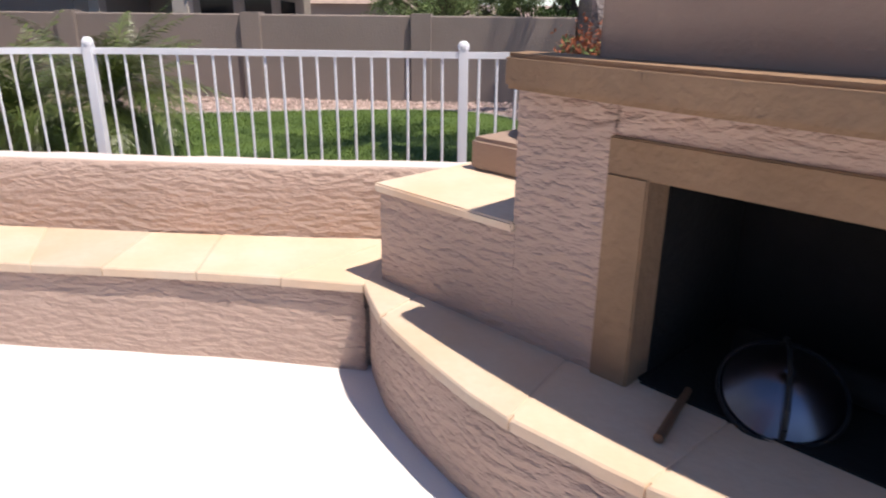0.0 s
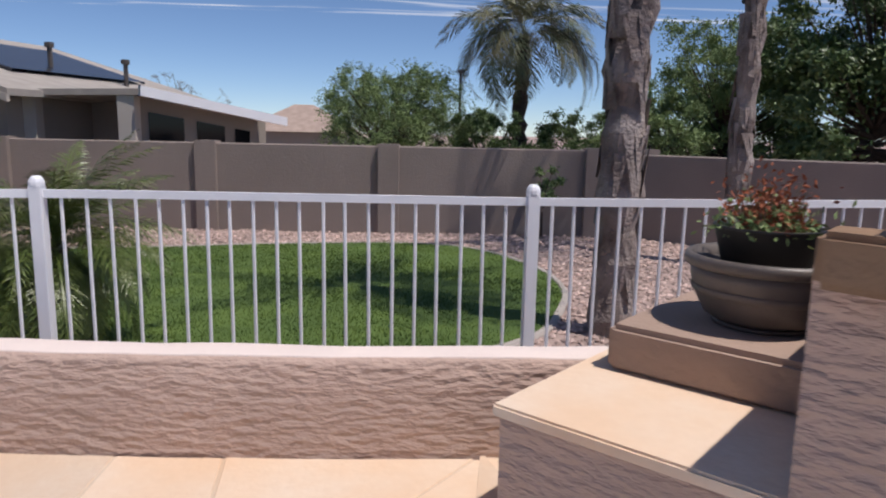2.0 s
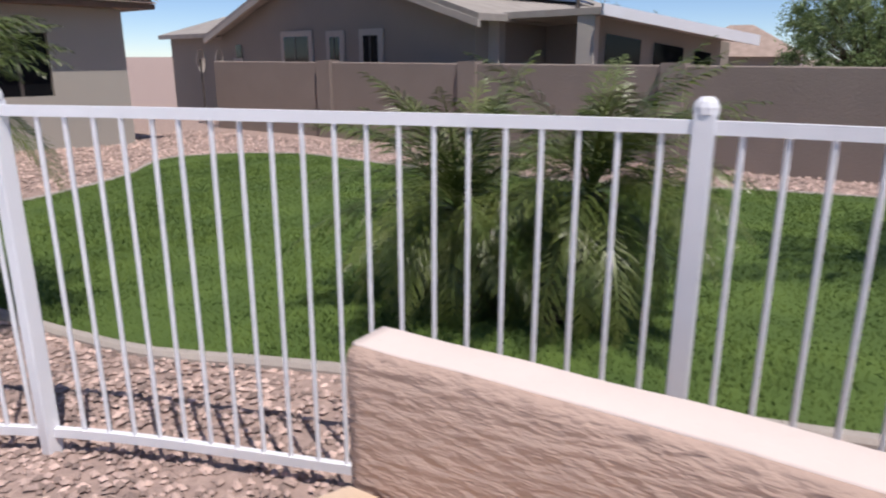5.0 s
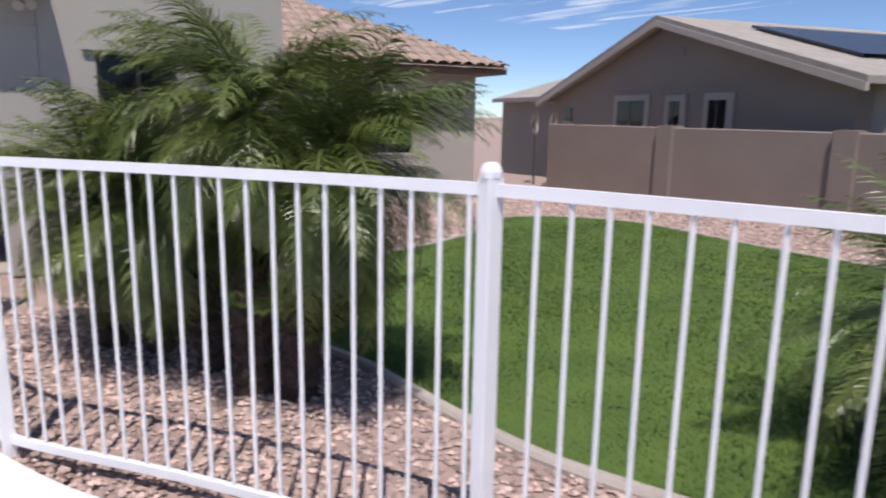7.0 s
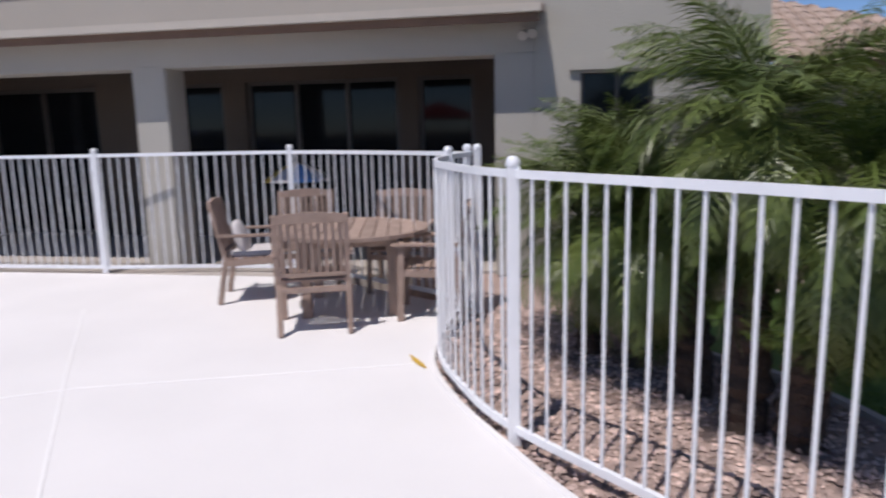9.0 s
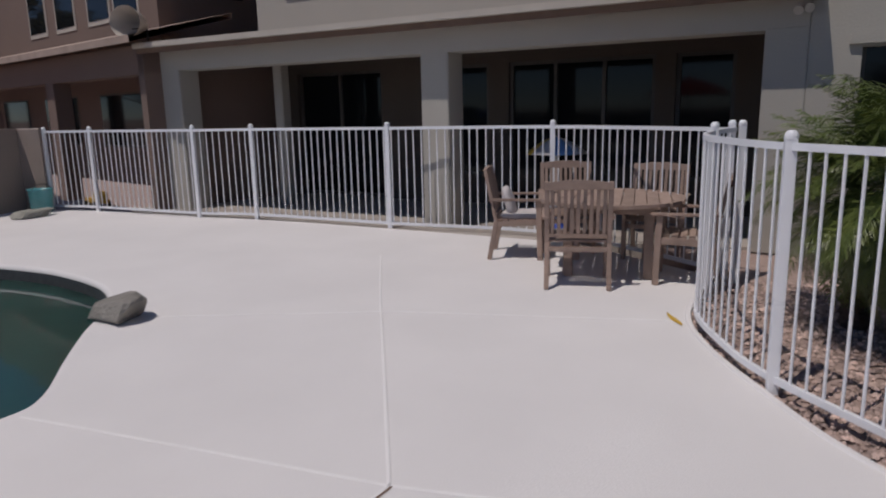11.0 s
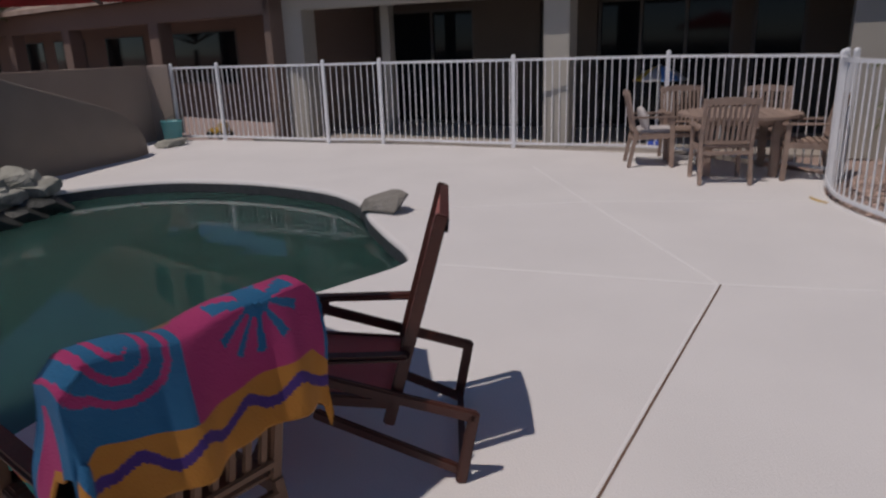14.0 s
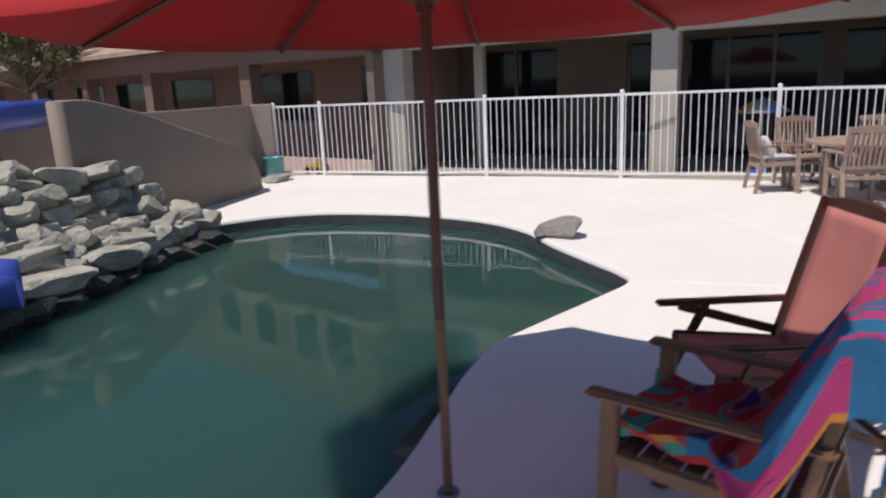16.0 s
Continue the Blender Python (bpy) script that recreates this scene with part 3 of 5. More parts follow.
for a, b, doors in ((-4.42, -2.4, 2), (-0.95, -0.2, 1), (0.18, 2.6, 3), (2.9, 3.74, 1)):
    z0 = 0.03 if doors > 1 else 0.5
    if doors == 1:
        hbox("wall", a, b, 2.603, 2.797, -0.1, z0, M_PATIO_SHADE)
    w = hbox("window", a + 0.05, b - 0.05, 2.71, 2.715, z0 + 0.05, 2.36, M_GLASS, "dark reflecting glass")
    step = (b - a) / doors
    for i in range(doors + 1):
        x = min(max(a + i * step, a + 0.03), b - 0.03)
        hbox("mullion", x - 0.03, x + 0.03, 2.66, 2.74, z0, 2.40, M_FRAME, "", 0.004, w)
    hbox("frame", a, b, 2.66, 2.74, 2.35, 2.40, M_FRAME, "", 0.004, w)
    hbox("frame", a, b, 2.66, 2.74, z0, z0 + 0.05, M_FRAME, "", 0.004, w)
# added black slab in place of the unlit room behind the glass
hbox("room_dark", -5.4, 4.38, 4.6, 4.7, 0.0, 2.8, M_SOOT_AND_SHADE)
hbox("beam", -5.28, 4.72, 0, 0.43, 2.40, 2.86, M_HOUSE, "", 0.015)
hbox("patio_ceiling", -5.4, 4.4, 0.43, 2.6, 2.82, 2.92, M_PATIO_SHADE)
for a, b in ((-5.24, -4.78), (0.0, 0.43), (4.29, 4.722)):
    hbox("column", a, b, 0.002, 0.428, -0.02, 2.42, M_HOUSE, "", 0.012)
hbox("column", -3.78, -3.58, 1.2, 1.4, -0.02, 2.82, M_HOUSE, "", 0.01)
hbox("fascia", -5.38, 4.78, -0.34, -0.30, 2.68, 2.82, M_DARKTRIM, "brown timber fascia", 0.004)
hbox("gutter", -5.40, 4.80, -0.40, -0.342, 2.76, 2.85, M_NTRIM, "", 0.008)
# shed roof over the patio
bm = bmesh.new()
rows = [[(x, y, z) for x in (-5.42, 4.82)] for y, z in ((-0.37, 2.76), (-0.37, 2.84), (1.2, 3.06), (1.2, 2.97))]
part("patio_roof", band(rows + rows[:1], False, bm), M_ROOF, house, "tiled patio roof")
hbox("wall_upper", -3.85, 4.73, 1.0, 1.25, 2.93, 6.6, M_HOUSE)
hbox("wall_upper", 4.72, 7.05, 0.002, 0.25, 2.9, 6.6, M_HOUSE)
hbox("wall_upper", 4.722, 4.95, 0.25, 1.25, 2.9, 6.6, M_HOUSE)
hbox("wall", 4.722, 5.20, 0.0, 0.25, -0.1, 2.9, M_HOUSE)
hbox("wall", 5.95, 7.05, 0.0, 0.25, -0.1, 2.9, M_HOUSE)
hbox("wall", 5.2, 5.95, 0.0, 0.25, -0.1, 0.95, M_HOUSE)
hbox("wall", 5.2, 5.95, 0.0, 0.25, 2.18, 2.9, M_HOUSE)
hbox("trim", 5.08, 6.5, -0.045, 0.0, 2.20, 2.31, M_HOUSE, "", 0.01)
w = hbox("window", 5.2, 5.95, 0.12, 0.125, 0.95, 2.18, M_GLASS, "dark reflecting glass")
for x in (5.2, 5.56, 5.91):
    hbox("mullion", x, x + 0.04, 0.09, 0.15, 0.95, 2.18, M_FRAME, "", 0.004, w)
hbox("wall", 6.8, 7.05, 0.25, 8.0, -0.1, 6.6, M_HOUSE)
for a, b, z in ((-3.2, -1.2, 3.68), (-0.35, 3.9, 3.62), (5.6, 7.0, 3.5)):
    y = 1.0 if b < 5 else 0.0
    hbox("sill", a, b, y - 0.06, y, z - 0.09, z, M_NTRIM, "", 0.012)
    w = hbox("window", a + 0.1, b - 0.1, y - 0.012, y - 0.004, z, z + 1.2, M_GLASS, "dark upper window")
bm = bmesh.new()
rod(bm, (4.70, -0.06, 2.62), (4.70, -0.16, 2.58), 0.03, 0.05, 10)
rod(bm, (4.62, -0.06, 2.62), (4.60, -0.17, 2.56), 0.03, 0.05, 10)
part("floodlight", bm, M_NTRIM, house, "white twin floodlight")
bm = prism([(-6.0, -0.3), (2.0, -0.3), (4.3, 0.2), (4.3, 5), (-6.0, 5)], -0.2, 0.004)
part("patio_floor", bm, M_CONC, house)
hbox("wall", -6.0, 7.0, 7.0, 7.2, 0, 6.6, M_HOUSE)
hbox("roof", -6.2, 7.3, 0.9, 7.3, 6.6, 6.8, M_ROOF)

# left wing, lower and turned away
LW = Matrix.Translation((-13.35, -7.2, 0)) @ Matrix.Rotation(math.atan2(0.91, 0.42), 4, "Z")   # x runs towards the main house, y inwards
wing = thing("house_wing", "pink stucco house wing with a shaded patio and upper windows", "house", LW)


def wbox(name, x0, x1, y0, y1, z0, z1, mat, label="", bev=0.0, parent=None):
    return part(name, boxed(x0, x1, y0, y1, z0, z1, None, bev), mat, parent or wing, label)


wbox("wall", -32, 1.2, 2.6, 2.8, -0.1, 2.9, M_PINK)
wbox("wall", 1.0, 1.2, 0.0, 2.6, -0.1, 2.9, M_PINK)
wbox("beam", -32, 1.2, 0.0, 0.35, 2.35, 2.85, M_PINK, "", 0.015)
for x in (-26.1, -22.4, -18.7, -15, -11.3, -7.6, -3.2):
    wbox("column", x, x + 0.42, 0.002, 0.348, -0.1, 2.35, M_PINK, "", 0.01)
for a, b in ((-21.5, -19.5), (-17.5, -15.2), (-14.2, -12), (-10.5, -8.2), (-6.6, -3.6), (-1.7, -0.2)):
    w = wbox("window", a, b, 2.57, 2.59, 0.9, 2.2, M_GLASS, "dark window in the shade")
    wbox("frame", a - 0.05, b + 0.05, 2.58, 2.60, 0.85, 2.25, M_FRAME, "", 0.0, w)
bm = bmesh.new()
rows = [[(x, y, z) for x in (-32.2, 1.5)] for y, z in ((-0.35, 2.83), (-0.35, 2.95), (1.6, 3.45), (1.6, 3.35))]
part("roof", band(rows + rows[:1], False, bm), M_ROOF, wing, "low tiled roof")
wbox("wall_upper", -32, -0.6, 1.3, 1.5, 2.9, 6.3, M_PINK)
wbox("wall_upper", -0.8, -0.6, 1.5, 5.0, 2.9, 6.3, M_PINK, "")
for a in (-2.4, -3.7, -5.5, -7.2):
    w = wbox("window", a, a + 1.0, 1.27, 1.29, 3.75, 5.2, M_GLASS, "tall upper window")
    wbox("frame", a - 0.07, a + 1.07, 1.28, 1.30, 3.65, 5.3, M_NTRIM, "pale frame", 0.0, w)
for y in (2.2, 2.9, 3.6):
    wbox("window", -0.6, -0.58, y, y + 0.35, 4.05, 4.45, M_GLASS, "small square window")
dish = thing("satellite_dish", "blue grey satellite dish on the patio roof edge", "satellite dish", pose(*front(-5.35, 0.1, 2.82)))
bm = bmesh.new()
rows = [[(0.02 + 0.5 * r * r, r * 0.3 * math.cos(a * math.pi / 8), 0.35 + r * 0.26 * math.sin(a * math.pi / 8)) for a in range(16)] for r in (0.02, 0.35, 0.7, 1.0)]
smooth(part("reflector", band(rows), M_NTRIM, dish))
bm = bmesh.new()
rod(bm, (0, 0, 0), (0, 0, 0.35), 0.02)
rod(bm, (0.02, 0, 0.3), (0.35, 0, 0.25), 0.012)
part("mast", bm, M_FRAME, dish)

# north wing with hip roof
NW = Matrix.Translation((-15.0, 12.72, -0.08)) @ Matrix(((U.x, -NRM.x, 0, 0), (U.y, -NRM.y, 0, 0), (0, 0, 1, 0), (0, 0, 0, 1)))
nwing = thing("house_wing", "single storey cream stucco wing with a tiled hip roof", "house", NW)
part("wall", boxed(-9.0, -2.6, 0.0, 0.2, -0.6, 2.62), M_HOUSE, nwing)
part("wall", boxed(-1.5, 0.0, 0.0, 0.2, -0.6, 2.62), M_HOUSE, nwing)
part("wall", boxed(-2.6, -1.5, 0.0, 0.2, -0.6, 0.9), M_HOUSE, nwing)
part("wall", boxed(-2.6, -1.5, 0.0, 0.2, 2.1, 2.62), M_HOUSE, nwing)
part("wall", boxed(-0.2, -0.002, 0.2, 9.0, -0.6, 2.62), M_HOUSE, nwing)
w = part("window", boxed(-2.6, -1.5, 0.10, 0.11, 0.9, 2.1), M_GLASS, nwing, "dark window")
part("frame", boxed(-2.08, -2.02, 0.07, 0.13, 0.9, 2.1), M_FRAME, w)
part("soffit", prism([(-9.4, -0.5), (0.5, -0.5), (0.5, 9.4), (-9.4, 9.4)], 2.60, 2.70), M_DARKTRIM, nwing)
bm = bmesh.new()
rise = 0.42
ec, er, el, eb = (0.55, -0.55, 2.72), (-3.6, 3.6, 2.72 + 4.15 * rise), (-9.5, -0.55, 2.72), (0.55, 9.5, 2.72)
# barrel tiles in rows that overlap down the slope
for face in range(2):
    for c in range(34):
        along_ = 0.55 - 0.29 * c
        for q in range(10):
            lo, hi = q * 0.42, q * 0.42 + 0.46
            if lo > (0.55 - along_) + 0.1:
                continue
            if hi > 4.3:
                continue
            hi = min(hi, max(lo + 0.05, (0.55 - along_) + 0.2))
            rowv = []
            for s in range(5):
                a = math.pi * s / 4
                w_, h_ = -0.145 * math.cos(a), 0.075 * math.sin(a)
                pair = []
                for d, lift in ((lo, 0.02), (hi, 0.0)):
                    px, py = along_ - 0.145 + w_, -0.55 + d
                    z = 2.74 + d * rise + h_ + lift
                    pair.append(bm.verts.new((px, py, z) if face == 0 else (-py, -px, z)))
                rowv.append(pair)
            for a, b in zip(rowv, rowv[1:]):
                bm.faces.new((a[0], b[0], b[1], a[1]))
part("roof_tiles", bm, M_ROOF, nwing, "overlapping clay barrel tiles")["kind"] = "stuff"
bm = bmesh.new()
v = [bm.verts.new(p) for p in (ec, er, el, eb, (-9.5, 3.6, er[2]), (-3.6, 9.5, er[2]))]
bm.faces.new((v[0], v[1], v[4], v[2]))
bm.faces.new((v[0], v[3], v[5], v[1]))
part("roof", bm, M_ROOF, nwing)

# ---- neighbour's gabled house ----
hd = radians(-20)
NB = Matrix.Translation((-13.96, 18.30, -0.42)) @ Matrix.Rotation(hd, 4, "Z")     # x along the gable wall, y away
nb = thing("neighbour_house", "grey tan stucco house with a low gable and solar panels", "house", NB)
H0 = 0.4
bm = bmesh.new()
gable = [(-6.3, -0.6), (5.75, -0.6), (5.75, 2.45 + H0), (0.0, 4.05 + H0), (-6.3, 2.25 + H0)]
fr, bk = [bm.verts.new((x, 0, z)) for x, z in gable], [bm.verts.new((x, 6.6, z)) for x, z in gable]
bm.faces.new(fr)
bm.faces.new(bk[::-1])
for i in range(5):
    bm.faces.new((fr[i], fr[(i + 1) % 5], bk[(i + 1) % 5], bk[i]))
part("wall", bm, M_NHOUSE, nb)
for x0, z0, x1, z1 in ((-6.75, 2.13 + H0, 0.0, 4.08 + H0), (0.0, 4.08 + H0, 6.3, 2.32 + H0)):
    bm = bmesh.new()
    rows = [[(x0, y, z0), (x1, y, z1), (x1, y, z1 + 0.14), (x0, y, z0 + 0.14)] for y in (-0.45, 7.0)]
    bmv = band(rows, True, bm)
    bmv.verts.ensure_lookup_table()
    bmv.faces.new(bmv.verts[:4])
    part("roof", bmv, M_NROOF, nb, "grey tiled gable roof")
    bm = bmesh.new()
    rows = [[(x0, y, z0 - 0.13), (x1, y, z1 - 0.13), (x1, y, z1 + 0.02), (x0, y, z0 + 0.02)] for y in (-0.47, -0.40)]
    bmv = band(rows, True, bm)
    bmv.verts.ensure_lookup_table()
    bmv.faces.new(bmv.verts[:4])
    part("bargeboard", bmv, M_NTRIM, nb)
bm = bmesh.new()
rows = [[(1.5 + 3.2 * s, y, 4.26 + H0 - (1.5 + 3.2 * s) * 0.28 + z) for s in (0, 1)] for y, z in ((1.2, 0.0), (1.2, 0.06), (5.6, 0.06), (5.6, 0.0))]
part("solar_panel", band(rows, False, bm), M_PANEL, nb, "dark solar panels")
for x, x1, z0, z1 in ((-2.35, -0.62, 0.95, 2.30), (0.08, 0.92, 1.25, 2.26), (1.6, 2.6, 1.25, 2.27)):
    t = part("window_surround", boxed(x, x1, -0.06, 0.0, z0 + H0 - 0.12, z1 + H0, None, 0.015), M_NTRIM, nb, "raised pale surround")
    g = part("window", boxed(x + 0.2, x1 - 0.2, -0.07, -0.062, z0 + H0, z1 + H0 - 0.16), M_GLASS, nb, "dark window")
    part("mullion", boxed((x + x1) / 2 - 0.02, (x + x1) / 2 + 0.02, -0.08, -0.071, z0 + H0, z1 + H0 - 0.16), M_FRAME, g)
part("window", boxed(-5.35, -4.95, -0.03, -0.002, 1.55 + H0, 1.95 + H0), M_GLASS, nb)
part("sill", boxed(-5.45, -4.85, -0.07, 0.0, 1.42 + H0, 1.53 + H0), M_NTRIM, nb)
part("gable_vent", boxed(-0.7, 0.7, -0.03, 0.0, 3.2 + H0, 3.42 + H0, None, 0.01), M_NHOUSE, nb)
for x, y in ((4.0, 3.0), (5.0, 4.5), (-3.4, 5.0)):
    bm = bmesh.new()
    z = 4.1 + H0 - abs(x) * 0.28
    rod(bm, (x, y, z), (x, y, z + 0.75), 0.06)
    rod(bm, (x, y, z + 0.7), (x, y, z + 0.82), 0.11)
    part("vent_pipe", bm, M_FRAME, nb, "dark vent pipe")
# its back porch, nearer the wall, with a roof that falls away along a white edge
porch = thing("porch", "shaded back porch with a pale sloping roof edge", "porch")
PA, PB_, PC, PD = Vector((-5.8, 16.4, 2.40)), Vector((-3.3, 18.9, 1.88)), Vector((-8.6, 16.6, 2.34)), Vector((-6.9, 20.6, 2.2))
bm = bmesh.new()
lowv, topv = [bm.verts.new(p) for p in (PC, PA, PB_, PD)], [bm.verts.new(p + Vector((0, 0, 0.13))) for p in (PC, PA, PB_, PD)]
for i in range(4):
    bm.faces.new((lowv[i], lowv[(i + 1) % 4], topv[(i + 1) % 4], topv[i]))
bm.faces.new(topv)
bm.faces.new(lowv[::-1])
part("roof", bm, M_NROOF, porch, "grey porch roof")
one_ = (PB_ - PA).normalized()
bm = bmesh.new()
rows = [[p + Vector((0.06, -0.06, z)) for p in (PA - one_ * 0.1, PB_ + one_ * 0.1)] for z in (-0.04, 0.17)]
rows += [[p + Vector((0.0, 0.0, z)) for p in (PA - one_ * 0.1, PB_ + one_ * 0.1)] for z in (0.17, -0.04)]
part("roof_edge", band(rows + rows[:1], False, bm), M_WHITE, porch, "white metal roof edge")
for p in (PC + Vector((0.25, 0.3, 0)), PA + Vector((-0.4, 0.25, 0))):
    part("post", boxed(p.x - 0.18, p.x + 0.18, p.y - 0.18, p.y + 0.18, -1.4, 2.38, None, 0.01), M_NTRIM, porch)
inn = Vector((-0.707, 0.707, 0)) * 0.7
q0, q1 = PA + inn, PB_ + inn
bm = bmesh.new()
rows = [[Vector((p.x, p.y, -1.4)), Vector((p.x, p.y, p.z + 0.02))] for p in (PC + Vector((0.4, 2.2, 0)), q0 + Vector((-0.6, 1.2, 0)), q0, q1)]
part("wall", band(rows, False, bm), M_NHOUSE, porch)
for a, b in ((0.12, 0.36), (0.45, 0.66), (0.74, 0.86)):
    p0, p1 = q0.lerp(q1, a) + Vector((0.02, -0.02, 0)), q0.lerp(q1, b) + Vector((0.02, -0.02, 0))
    bm = bmesh.new()
    rows = [[Vector((p.x, p.y, 0.5)), Vector((p.x, p.y, p.z - 0.28))] for p in (p0, p1)]
    part("window", band(rows, False, bm), M_GLASS, porch, "dark window")
# roof further left
lr = thing("house_roof", "low grey tiled roof behind the garden wall", "roof", NB)
bm = bmesh.new()
rows = [[(x, y, z) for x in (-11.5, -6.2)] for y, z in ((-0.2, 2.2 + H0), (-0.2, 2.35 + H0), (3.5, 3.4 + H0), (3.5, 3.2 + H0))]
part("roof", band(rows + rows[:1], False, bm), M_NROOF, lr)
part("wall", boxed(-11.3, -6.35, 0.2, 3.3, -1, 2.25 + H0), M_NHOUSE, lr)

# ---- slide wall, south garden wall ----
wall_run("wall_south", Vector((-12.6, -8.75)), Vector((6.0, -10.6)), 1.48, -1.5, "grey brown garden wall behind the slide", -0.2)
wall_run("wall_southwest", Vector((-12.6, -8.75)), Vector((-12.64, -8.3)), 1.48, -1.5, "end of the garden wall", 0.18)
prof = [(-6.30, 1.73), (-6.65, 1.74), (-7.0, 1.70), (-7.8, 1.54), (-8.7, 1.28), (-9.5, 1.04), (-10.2, 0.80), (-10.7, 0.50), (-10.95, 0.20), (-11.0, -0.1)]
prof = smooth_curve(prof, 5)
bm = bmesh.new()


def slide_y(x):
    return -7.62 + 0.22 * math.sin((x + 11.0) / 5.3 * math.pi) * -1.0 + (0.35 * max(0, -(x + 10.2)) ** 1.5) * -1.0


rows = [[(p.x, slide_y(p.x) + d, z if z is not None else p.y - drop) for p in prof] for d, z, drop in ((0.10, -0.1, 0), (0.11, None, 0.02), (0.09, None, 0.0), (-0.09, None, 0.0), (-0.11, None, 0.02), (-0.10, -0.1, 0))]
bmv = band(rows, False, bm)
bmv.verts.ensure_lookup_table()
bmv.faces.new([bmv.verts[i * len(prof)] for i in range(6)])
M_SLIDEWALL = material("grey_brown_stucco", (0.27, 0.225, 0.19), 0.95, 0.86, 1.4, 40, 0.5, distance=0.01)
smooth(setting("wall_slide", bmv, M_SLIDEWALL, "curved sweeping brown stucco wall beside the slide"))
setting("gravel_bed", prism([(-11.6, 2.2), (-9.4, 2.95), (-9.6, 4.6), (-11.3, 4.2)], -0.3, -0.035), M_GRAVEL, "pink gravel bed beside the patio")

# ---- loose things by the pool ----
M_BOULDER = material("grey_boulder", (0.34, 0.32, 0.29), 0.9, 0.55, 4.0, 26, 0.8, tint=(0.20, 0.185, 0.165), distance=0.03)
def rock_mesh(seed, sx, sy, sz, mat=None):
    """A broken stone: a few flat cuts and a rough face."""
    bm = bmesh.new()
    bmesh.ops.create_icosphere(bm, subdivisions=3, radius=1.0)
    rng = random.Random(seed)
    cuts = [(Vector((rng.uniform(-1, 1), rng.uniform(-1, 1), rng.uniform(-0.5, 0.5))).normalized(), rng.uniform(0.5, 0.78)) for _ in range(9)] + [(Vector((rng.uniform(-0.2, 0.2), rng.uniform(-0.2, 0.2), 1)).normalized(), 0.55)]
    for v in bm.verts:
        for n, d in cuts:
            k = v.co.dot(n)
            if k > d:
                v.co -= n * (k - d)
        v.co *= 1 + 0.07 * noise.noise(v.co * 2.2 + Vector((seed, 0, 0))) + 0.03 * noise.noise(v.co * 6)
        v.co = Vector((v.co.x * sx, v.co.y * sy, v.co.z * sz))
    return mesh_of("rock", bm, mat or M_ROCK)


rocks = [rock_mesh(i, *s) for i, s in enumerate(((0.42, 0.30, 0.13), (0.34, 0.27, 0.15), (0.26, 0.22, 0.12), (0.52, 0.34, 0.11), (0.32, 0.30, 0.16), (0.24, 0.18, 0.14)))]
# near-black colour paints the shadow of the undercut below the pile
M_UNDERCUT = material("undercut_shade_rock", (0.075, 0.078, 0.072), 0.35, 0.5, 3.0, 26, 0.8, tint=(0.03, 0.032, 0.03), distance=0.03)
undercut = [rock_mesh(40 + i, *q, M_UNDERCUT) for i, q in enumerate(((0.46, 0.26, 0.17), (0.36, 0.25, 0.19), (0.5, 0.28, 0.15)))]
rng = random.Random(4)


def put_rock(i, x, y, z, tilt=0.25, scale=1.0, label="pale grey rock of the waterfall pile", group="waterfall rocks", kinds=None):
    ob = tagged(new("rock", (kinds or rocks)[i]), label, "rock", group)
    ob.location = (x, y, z)
    ob.rotation_euler = (rng.uniform(-tilt, tilt), rng.uniform(-tilt, tilt), rng.uniform(-0.6, 0.6))
    ob.scale = (scale,) * 3


# terraced pile rising from the water towards the slide wall
for row, (y, z, n) in enumerate(((-6.70, 0.13, 12), (-6.82, 0.20, 14), (-6.96, 0.30, 13), (-7.12, 0.45, 13), (-7.26, 0.60, 12), (-7.40, 0.74, 10), (-7.46, 0.86, 8), (-7.45, 0.96, 4))):
    x1, x0 = (-7.35, -7.3, -7.2, -7.1, -6.95, -6.75, -6.5, -6.0)[row], -2.6
    for k in range(n):
        x = x1 + (x0 - x1) * (k + rng.uniform(-0.2, 0.2)) / n
        put_rock(rng.randrange(6), x, y + rng.uniform(-0.08, 0.08), z + rng.uniform(-0.04, 0.06), 0.22, rng.uniform(0.8, 1.1))
# row of darkened rocks that stands in for the shaded undercut
for k in range(11):
    put_rock(rng.randrange(3), -7.35 + 0.44 * k + rng.uniform(-0.06, 0.06), -6.60 + 0.03 * k * 0.6, -0.07 + rng.uniform(-0.03, 0.02), 0.12, rng.uniform(0.85, 1.05), "waterline rock darkened to paint the shade of the undercut", "wet waterline rocks", undercut)
put_rock(3, -7.45, -6.95, 0.13, 0.2, 1.0)
put_rock(0, -5.6, -6.62, 0.12, 0.2, 1.25)
put_rock(3, -4.6, -6.6, 0.13, 0.2, 1.2)
for x, y, z, i in ((-5.5, -7.78, 1.05, 4), (-4.9, -7.7, 1.0, 1), (-4.2, -7.6, 0.9, 3)):
    put_rock(i, x, y, z, 0.2, 1.0)
setting("rock_base", prism([(-7.4, -6.75), (-6.6, -6.62), (-5, -6.5), (-2.4, -6.4), (-2.4, -7.9), (-5.6, -7.9), (-7.3, -7.2)], -1.0, 0.12), M_ROCK, "rock footing of the waterfall")
setting("rock_core", prism([(-7.0, -7.15), (-5, -6.95), (-2.6, -6.9), (-2.6, -7.9), (-5.7, -7.9), (-6.9, -7.45)], 0.1, 0.45), M_ROCK, "rock core of the waterfall")
rocks.append(rock_mesh(21, 0.31, 0.24, 0.17, M_BOULDER))
ob = tagged(new("boulder", rocks[-1]), "grey boulder on the rim of the pool", "rock")
ob.location, ob.rotation_euler = (-7.2, -2.08, 0.08), (0.1, -0.1, 1.2)
